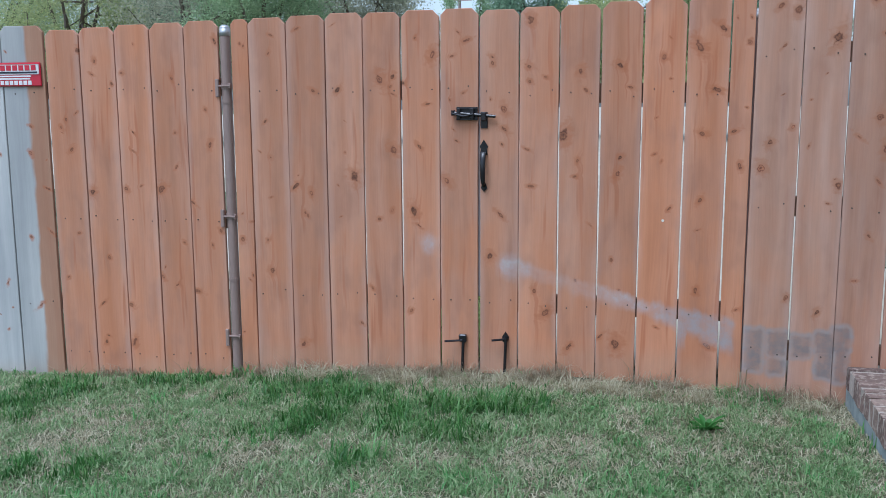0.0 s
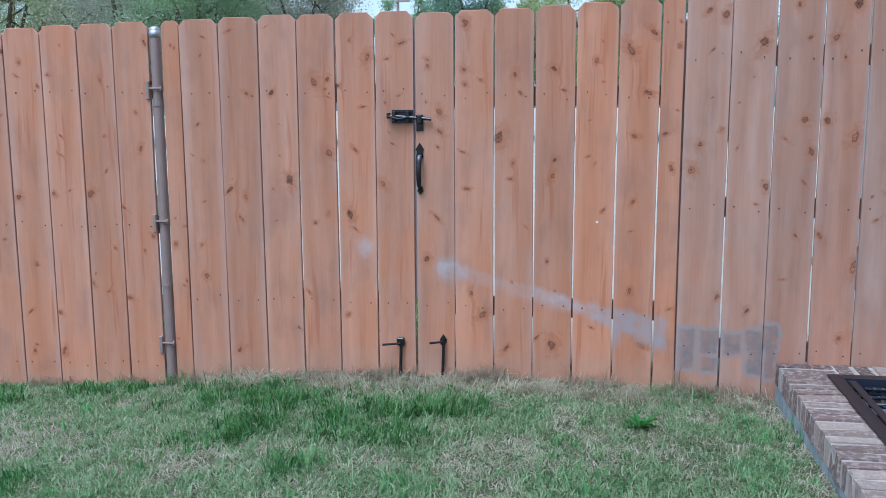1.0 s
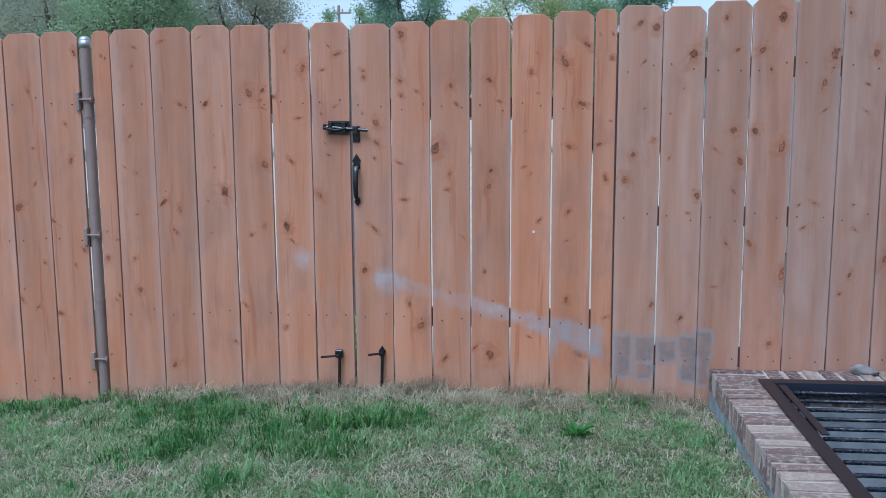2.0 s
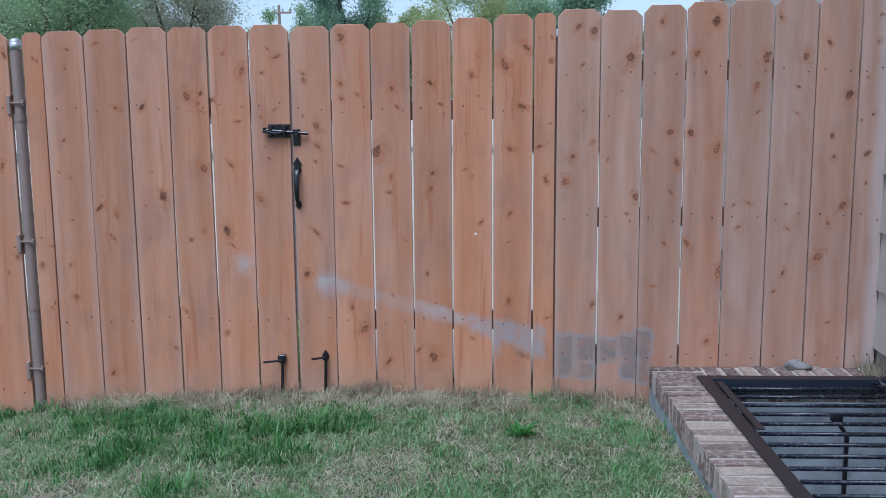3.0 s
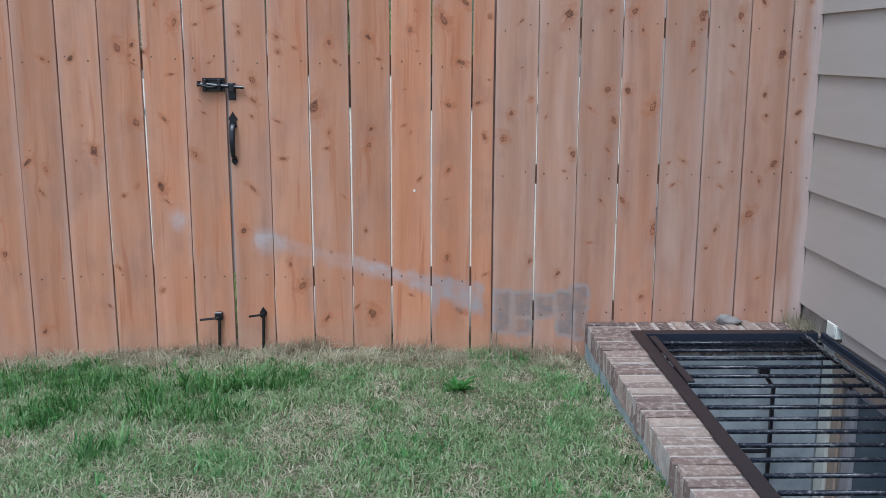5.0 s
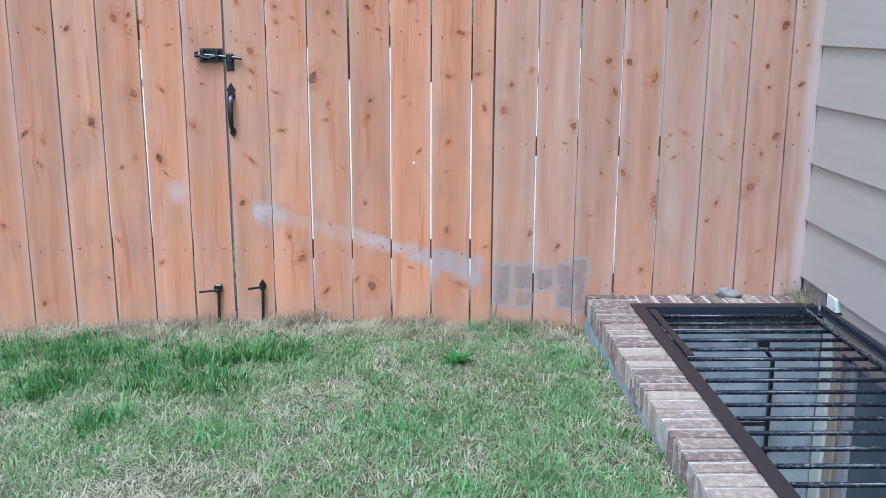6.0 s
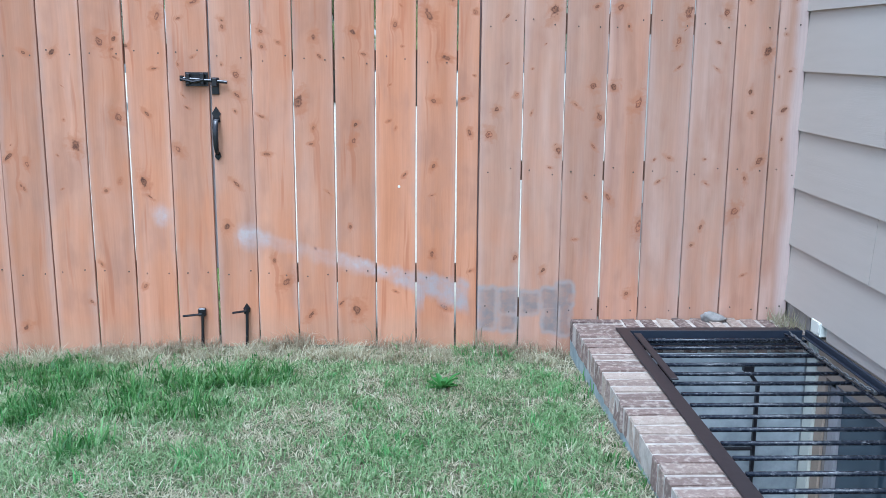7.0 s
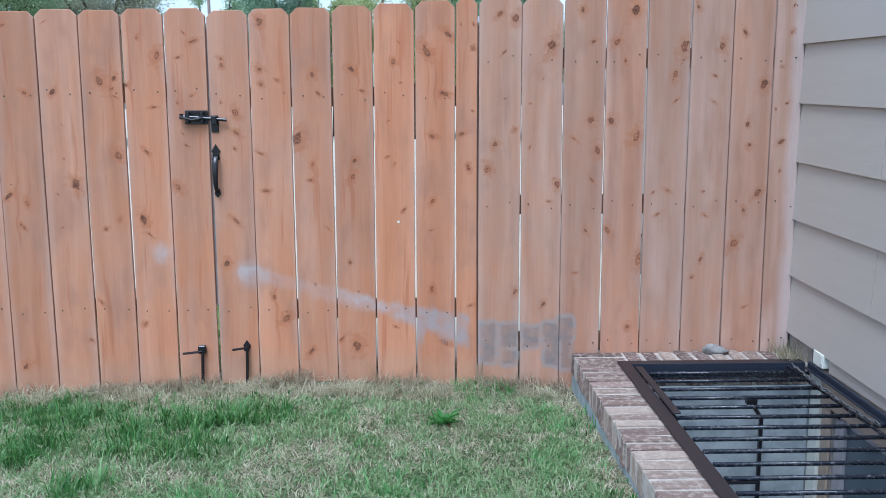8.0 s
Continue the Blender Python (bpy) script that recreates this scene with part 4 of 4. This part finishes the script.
# ---- trees beyond the fence ----
def tree(x, y, height, spread, start, leaves, mat, seed, size=0.10, sparse=0.0, label="", name="tree"):
    rng = np.random.default_rng(seed)
    z0 = float(ground_height(x, y)) - 0.1
    t = empty(name, x, y, z0, label, "tree" if name == "tree" else "bush", "trees beyond the fence")
    bm = B()
    tips = []
    lean_x, lean_y = rng.uniform(-0.3, 0.3, 2)
    fork = height * 0.45
    rod(bm, (0, 0, 0), (lean_x * 0.4, lean_y * 0.4, fork), 0.035 * height, 8, 0.022 * height)
    for k in range(9):
        a = k * 2.4 + rng.uniform(-0.4, 0.4)
        s = Vector((lean_x * 0.4, lean_y * 0.4, fork)) * rng.uniform(0.45, 1.0)
        e = Vector((math.cos(a) * spread * rng.uniform(0.5, 0.95), math.sin(a) * spread * rng.uniform(0.5, 0.95), rng.uniform(start + 0.3, height * 0.95)))
        rod(bm, s, e, 0.012 * height, 6, 0.004 * height)
        tips.append(e)
        for q in range(4):
            f = s.lerp(e, rng.uniform(0.4, 1.0))
            g = f + Vector(rng.normal(0, 0.3 * spread, 3))
            g.z = max(g.z, start + 0.1)
            rod(bm, f, g, 0.005 * height, 5, 0.0015 * height)
            tips.append(g)
    part("trunk", bm, BARK, t, smooth=True)
    n = leaves
    tip = np.array([list(v) for v in tips])
    pick = rng.integers(0, len(tip), n)
    c = tip[pick] + rng.normal(0, 1, (n, 3)) * np.array([0.19, 0.19, 0.18]) * spread * (1.0 - 0.4 * sparse)
    c[:, 2] = np.where(c[:, 2] < start, start + np.abs(c[:, 2] - start) * 0.5, c[:, 2])
    u = rng.normal(0, 1, (n, 3))
    u /= np.linalg.norm(u, axis=1)[:, None]
    w = np.cross(u, rng.normal(0, 1, (n, 3)))
    w /= np.linalg.norm(w, axis=1)[:, None]
    ln = size * rng.uniform(0.6, 1.3, n)[:, None]
    v = np.stack([c - u * ln, c + w * ln * 0.42, c + u * ln, c - w * ln * 0.42], 1).reshape(-1, 3)
    i = np.arange(n)[:, None] * 4
    tris = np.concatenate([i + [0, 1, 2], i + [0, 2, 3]], 1).reshape(-1, 3)
    crown = new("crown", triangles("crown", v, tris, mat))
    crown.parent = t
    return t


EYE = (0.91, -4.33)
DARKLEAF = leaf_material("leaf_dark_green", (0.16, 0.26, 0.17), (0.30, 0.42, 0.28))
GREENLEAF = leaf_material("leaf_green", (0.25, 0.37, 0.20), (0.44, 0.55, 0.33))
OLIVELEAF = leaf_material("leaf_olive_grey", (0.32, 0.34, 0.25), (0.52, 0.52, 0.38))
YELLOWLEAF = leaf_material("leaf_yellow_green", (0.28, 0.35, 0.15), (0.52, 0.55, 0.27))


def at_bearing(s, d):
    """A place d metres ahead, s metres aside for each metre ahead."""
    return EYE[0] + s * d, EYE[1] + d


SPECIES = {
    "dark": (DARKLEAF, "dense dark green leafy tree"),
    "green": (GREENLEAF, "full fresh green leafy tree"),
    "olive": (OLIVELEAF, "thinning autumn tree in grey-olive leaf"),
    "yellow": (YELLOWLEAF, "small tree with yellowing green leaves"),
}
seed = 10
for s, d, h, spread, start, leaves, kind, sparse in (
        (-0.80, 20, 6.5, 2.0, 2.0, 9000, "green", 0), (-0.69, 19, 6.0, 1.6, 2.0, 6500, "yellow", 0.5), (-0.60, 23, 7.5, 2.0, 2.0, 9000, "dark", 0),
        (-0.535, 20, 6.5, 1.7, 2.0, 9000, "olive", 0), (-0.455, 19, 6.5, 1.35, 2.0, 11000, "green", 0), (-0.33, 22, 5.6, 1.45, 2.0, 12000, "olive", 0.3),
        (-0.145, 24, 7.5, 1.0, 2.0, 10000, "dark", 0), (-0.085, 26, 5.6, 0.8, 2.0, 4500, "yellow", 0.8),
        (-0.215, 27, 4.9, 0.9, 2.0, 3500, "green", 0.8), (0.0, 24, 5.2, 1.2, 2.0, 10000, "yellow", 0.1), (0.05, 26, 5.7, 1.4, 2.0, 13000, "green", 0.0), (0.085, 23, 4.9, 1.0, 2.0, 10000, "dark", 0.0), (0.125, 24, 5.0, 1.0, 2.0, 10000, "olive", 0.1)):
    seed += 1
    mat, label = SPECIES[kind]
    x, y = at_bearing(s, d * 1.45)
    tree(x, y, 1.37 + (h - 1.37) * 1.45, spread * 1.45, 2.3, int(leaves * 6.5), mat, seed, 0.042 + 0.002 * (d - 19), sparse, label)

# utility pole
px, py = at_bearing(-0.218, 46)
pole = empty("utility_pole", px, py, -0.4, "wooden utility pole with one crossarm", "utility pole")
part("pole", rod(B(), (0, 0, 0), (0, 0, 7.2), 0.11, 10, 0.07), GALV, pole)
part("crossarm", box(B(), -0.62, 0.62, -0.14, -0.06, 6.78, 6.87), GALV, pole)
for x in (-0.56, -0.2, 0.2, 0.56):
    part("insulator", rod(B(), (x, -0.1, 6.885), (x, -0.1, 7.02), 0.045, 8, 0.03), GALV, pole)

# ---- lawn ----
DARK = ((-2.14, -0.60, 0.24, 0.50), (-1.51, -0.16, 0.32, 0.13), (-0.85, -0.30, 0.36, 0.26), (-0.61, -0.88, 0.22, 0.22), (-0.08, -0.80, 0.20, 0.40), (0.20, -0.58, 0.27, 0.17), (0.10, -0.95, 0.12, 0.14), (-0.48, -0.55, 0.30, 0.26), (-1.48, -1.55, 0.14, 0.22), (-1.14, -1.50, 0.14, 0.12), (-0.2, -1.3, 0.12, 0.10))
LUSH = ((0.59, -0.56, 0.12, 0.12), (1.25, -0.13, 0.13, 0.11), (1.52, -0.52, 0.14, 0.24), (1.48, -1.08, 0.20, 0.22), (0.25, -1.40, 0.14, 0.20), (1.30, -1.95, 0.40, 0.35), (-2.2, -1.6, 0.6, 0.4), (-0.9, -1.75, 0.35, 0.25), (0.85, -1.35, 0.3, 0.16))
STRAWY = ((-1.46, -1.12, 0.30, 0.18), (-0.66, -1.22, 0.34, 0.22), (-1.50, -0.87, 0.16, 0.10), (0.94, -0.12, 0.34, 0.14), (1.37, -0.42, 0.10, 0.20), (1.66, -1.14, 0.08, 0.36), (0.14, -1.85, 0.34, 0.18), (0.55, -0.95, 0.24, 0.16), (0.35, -0.15, 0.40, 0.12), (-0.15, -0.12, 0.35, 0.12))

def lumps(x, y, f, k):
    return np.array([noise.noise((a * f, b * f, k)) for a, b in zip(x, y)])


def spread_mask(places, x, y, base, rough_edge):
    m = np.zeros_like(x)
    for cx, cy, rx, ry in places:
        m = np.maximum(m, base + rough_edge - ((x - cx) / rx) ** 2 - ((y - cy) / ry) ** 2)
    return np.clip(m, 0, 1)


def dark_mask(x, y):
    return spread_mask(DARK, x, y, 1.2, 0.9 * lumps(x, y, 4.5, 11.0) + 0.6 * lumps(x, y, 12.0, 13.0))


def lush_mask(x, y):
    return spread_mask(LUSH, x, y, 1.0, 0.8 * lumps(x, y, 5.0, 17.0))


def straw_mask(x, y):
    return spread_mask(STRAWY, x, y, 1.1, 0.8 * lumps(x, y, 6.0, 23.0))


def blades(name, n, box_, height, width, keep, mat, label, seed, bend=0.7, tuft=7, loose=0.016):
    """Blades in small tufts: those of one tuft lean and grow alike."""
    rng = np.random.default_rng(seed)
    k = max(1, n // tuft)
    x = rng.uniform(box_[0], box_[1], k)
    y = rng.uniform(box_[2], box_[3], k)
    ok = rng.uniform(0, 1, k) < keep(x, y)
    x, y = x[ok], y[ok]
    k = len(x)
    vigour = rng.uniform(0.55, 1.3, k) * (1.0 + 0.35 * dark_mask(x, y))
    way = rng.uniform(0, 2 * math.pi, k)
    of = np.repeat(np.arange(k), tuft)
    n = len(of)
    x = np.clip(x[of] + rng.normal(0, loose, n), box_[0], box_[1])
    y = np.clip(y[of] + rng.normal(0, loose, n), box_[2], box_[3])
    z = ground_height(x, y) - 0.004
    h = height * vigour[of] * rng.uniform(0.5, 1.2, n)
    a = way[of] + rng.normal(0, 0.9, n)
    d = np.stack([np.cos(a), np.sin(a), np.zeros(n)], 1)
    f = a + rng.normal(0, 0.5, n)
    s = np.stack([-np.sin(f), np.cos(f), np.zeros(n)], 1)
    w = (width * rng.uniform(0.6, 1.35, n))[:, None]
    p = np.stack([x, y, z], 1)
    l1 = (h * rng.uniform(0.05, 0.5, n) * bend)[:, None]
    l2 = (h * rng.uniform(0.3, 1.3, n) * bend)[:, None]
    up = np.array([0, 0, 1.0])
    mid = p + d * l1 + up * (h * 0.62)[:, None]
    tip = p + d * l2 + up * (h * rng.uniform(0.6, 1.0, n))[:, None]
    v = np.stack([p - s * w, p + s * w, mid - s * w * 0.8, mid + s * w * 0.8, tip], 1).reshape(-1, 3)
    v[:, 1] = np.where((v[:, 1] > -0.004) & (v[:, 1] < 0.05), -0.004, v[:, 1])
    i = np.arange(n)[:, None] * 5
    tris = np.concatenate([i + [0, 1, 3], i + [0, 3, 2], i + [2, 3, 4]], 1).reshape(-1, 3)
    return tagged(new(name, triangles(name, v, tris, mat)), label, "grass", kind="stuff")


def greenness(x, y):
    g = 0.60 + 0.6 * lumps(x, y, 1.9, 3.0) + 0.55 * lumps(x, y, 6.0, 7.0) + 0.4 * lumps(x, y, 17.0, 5.0)
    g = g + 0.5 * dark_mask(x, y) + 0.5 * lush_mask(x, y) - 0.6 * straw_mask(x, y)
    g = g - 0.6 * np.clip((x - 1.58) / 0.08, 0, 1)
    g = g - 0.85 * np.clip(1.2 - np.abs(y + 0.02) / 0.22, 0, 1) * np.clip((x + 0.6) / 0.4, 0, 1) * (1 - 0.8 * lush_mask(x, y))
    return np.clip(g, 0.06, 1)


def dryness(x, y):
    return np.clip(1.0 - 0.88 * greenness(x, y), 0.24 * (1 - dark_mask(x, y)), 1)


AREA = (-3.1, 1.70, -2.7, 0.0)
REAR = (-3.1, 1.70, -5.0, -2.7)
blades("lawn_grass", 230000, AREA, 0.034, 0.0023, lambda x, y: greenness(x, y) * (1 - 0.6 * dark_mask(x, y)), GRASS, "short green lawn grass", 1, 1.0)
blades("lawn_grass", 60000, (-7.0, -3.1, -7.5, -0.02), 0.04, 0.006, lambda x, y: 0.55 + 0.6 * lumps(x, y, 1.6, 3.0), GRASS, "short green lawn grass", 13)
blades("lawn_grass", 50000, (-3.1, 2.6, -7.5, -5.0), 0.04, 0.006, lambda x, y: 0.55 + 0.6 * lumps(x, y, 1.6, 3.0), GRASS, "short green lawn grass", 14)
blades("lawn_grass", 60000, REAR, 0.036, 0.0035, lambda x, y: 0.9 * greenness(x, y), GRASS, "short green lawn grass", 2)
blades("lawn_grass", 7000, (-0.85, -0.06, 0.10, 2.6), 0.05, 0.005, lambda x, y: 0.9 + 0 * x, MEADOW, "yellow-green grass beyond the gate", 19)
blades("dry_grass", 40000, REAR, 0.026, 0.003, dryness, STRAW, "dry straw-coloured grass", 15, 1.6)
blades("dry_grass", 200000, AREA, 0.022, 0.0021, dryness, STRAW, "dry straw-coloured grass", 3, 2.0, 6, 0.02)
blades("dry_grass", 60000, AREA, 0.018, 0.0016, lambda x, y: 0.14 + 0.6 * dryness(x, y), THATCH, "brown dead grass lying in the lawn", 21, 2.6, 5, 0.03)
blades("tall_grass", 140000, AREA, 0.056, 0.0030, lambda x, y: dark_mask(x, y) * np.clip(0.62 + 1.3 * lumps(x, y, 7.0, 1.0), 0, 1), TALL, "taller dark green grass tufts", 4, 0.75, 9, 0.02)
blades("tall_grass", 9000, AREA, 0.058, 0.0028, lambda x, y: 0.9 * np.clip(lumps(x, y, 3.0, 31.0) + 0.1, 0, 1), LUSHGREEN, "scattered coarse grass tufts", 22, 0.8, 8, 0.014)
blades("lawn_grass", 45000, (-2.8, 1.66, -2.6, -0.06), 0.044, 0.0026, lambda x, y: 0.75 * lush_mask(x, y), LUSHGREEN, "lush bright green grass", 18, 0.9, 8)
blades("dry_grass", 15000, (-2.4, 1.66, -0.10, -0.008), 0.072, 0.0015, lambda x, y: np.clip(0.45 + 1.3 * lumps(x, y, 5.0, 4.0), 0, 1) * (0.35 + 0.65 * (x > -0.7)), THATCH, "brown dry grass along the foot of the fence", 5, 1.0, 6, 0.018)
blades("dry_grass", 12000, (-1.0, 1.66, -0.22, -0.012), 0.060, 0.0016, lambda x, y: np.clip(0.5 + 1.3 * lumps(x, y, 7.0, 4.0), 0, 1), STRAW, "tousled dry grass by the fence", 11, 1.7, 5)
blades("dry_grass", 3200, (-1.2, 1.66, -0.07, -0.008), 0.105, 0.0013, lambda x, y: np.clip(0.35 + 1.6 * lumps(x, y, 4.0, 9.0), 0, 1), THATCH, "wispy dry stalks against the fence", 25, 0.9, 5, 0.022)
blades("tall_grass", 900, (1.13, 1.40, -0.16, -0.02), 0.065, 0.0024, lambda x, y: 0.6 + 0 * x, LUSHGREEN, "green tuft at the gate's edge", 26, 0.7, 6)
blades("tall_grass", 420, (1.60, 1.692, -2.6, -0.05), 0.06, 0.003, lambda x, y: np.clip(0.3 + 1.5 * lumps(x, y, 4.0, 2.0), 0, 1), TALL, "green grass against the curb", 6, 0.7)
blades("tall_grass", 60, (-1.34, -1.20, -0.06, -0.01), 0.10, 0.003, lambda x, y: 1.0 + 0 * x, LUSHGREEN, "grass tuft at the gate post", 8, 0.8)
blades("dry_grass", 14, (1.225, 1.26, -0.03, -0.006), 0.16, 0.0022, lambda x, y: 1.0 + 0 * x, THATCH, "thin weed stalks at the gate's edge", 12, 0.25, 2)

# broad-leaved weed
weed = empty("weed", 1.065, -0.62, float(ground_height(1.065, -0.62)), "low broad-leaved green weed in the lawn", "plant")
rw = random.Random(5)
for k in range(15):
    a, ln = k * 2.39, rw.uniform(0.04, 0.078)
    bm = B()
    rows = []
    for t, w in ((0.0, 0.002), (0.25, 0.007), (0.55, 0.0125), (0.8, 0.009), (1.0, 0.0015)):
        r, z = ln * t, 0.005 + ln * (0.75 * t - 0.35 * t * t) * (0.55 + 1.4 * (k % 3) / 2)
        rows.append([bm.verts.new((r, -w, z + 0.006)), bm.verts.new((r, 0, z)), bm.verts.new((r, w, z + 0.006))])
    for p, q in zip(rows, rows[1:]):
        bm.faces.new((p[0], p[1], q[1], q[0])), bm.faces.new((p[1], p[2], q[2], q[1]))
    part("leaf", bm, WEED, weed, smooth=True, m=pose(0, 0, 0, 0, 0, math.degrees(a)))

# dry stalks caught between the house corner and the bricks
rs = random.Random(8)
bm = B()
for k in range(170):
    x, y = rs.uniform(2.64, 2.75), rs.uniform(-0.24, -0.02)
    rod(bm, (x, y, 0.185), (x + rs.uniform(-0.04, 0.02), y + rs.uniform(-0.05, 0.02), 0.19 + rs.uniform(0.01, 0.07)), 0.0016, 4, 0.0006)
tagged(part("dry_stalks", bm, STRAW), "dry grass stalks in the corner of the bricks", "dry grass", kind="stuff")

# ---- bricks of the well's edge ----
def brick_mesh(seed, lx, ly, lz):
    r = random.Random(seed)
    bm = box(B(), -lx / 2, lx / 2, -ly / 2, ly / 2, -lz / 2, lz / 2, 0.005)
    for v in bm.verts:
        v.co += Vector((r.uniform(-1, 1), r.uniform(-1, 1), r.uniform(-1, 1))) * 0.0042
    return put_mesh("brick", bm, BRICK)


rb = random.Random(21)
side = [brick_mesh(k, 0.236, 0.0620, 0.102) for k in range(7)]
back = [brick_mesh(k + 9, 0.0630, 0.232, 0.102) for k in range(7)]


def lay(mesh, x, y, age, z=0.139):
    ob = new("brick", mesh)
    ob.parent = well
    ob["age"] = age
    ob.matrix_basis = pose(x + WO.x + rb.uniform(-0.003, 0.003), y + WO.y, z + rb.uniform(-0.002, 0.002), rb.uniform(-1.2, 1.2), rb.uniform(-0.7, 0.7), rb.uniform(-0.8, 0.8))


for k in range(36):
    lay(side[rb.randrange(7)], 1.81, -0.0517 - 0.0793 * k + rb.uniform(-0.003, 0.003), rb.choice((0.56, 0.62, 0.2, 0.05)) if k < 4 else rb.choice((0.2, 0.3, 0.42, 0.56, 0.7, 0.8, 0.95)))
burnt = (0.6, 0.02, 0.42, 0.05, 0.62, 0.75, 0.36, 0.22, 0.6, 0.95)      # dark and light bricks of the far row
for k in range(10):
    lay(back[k % 7], 1.972 + 0.082 * k, -0.126, burnt[k])
    lay(back[(k + 2) % 7], 1.972 + 0.082 * k, -2.745, rb.random())
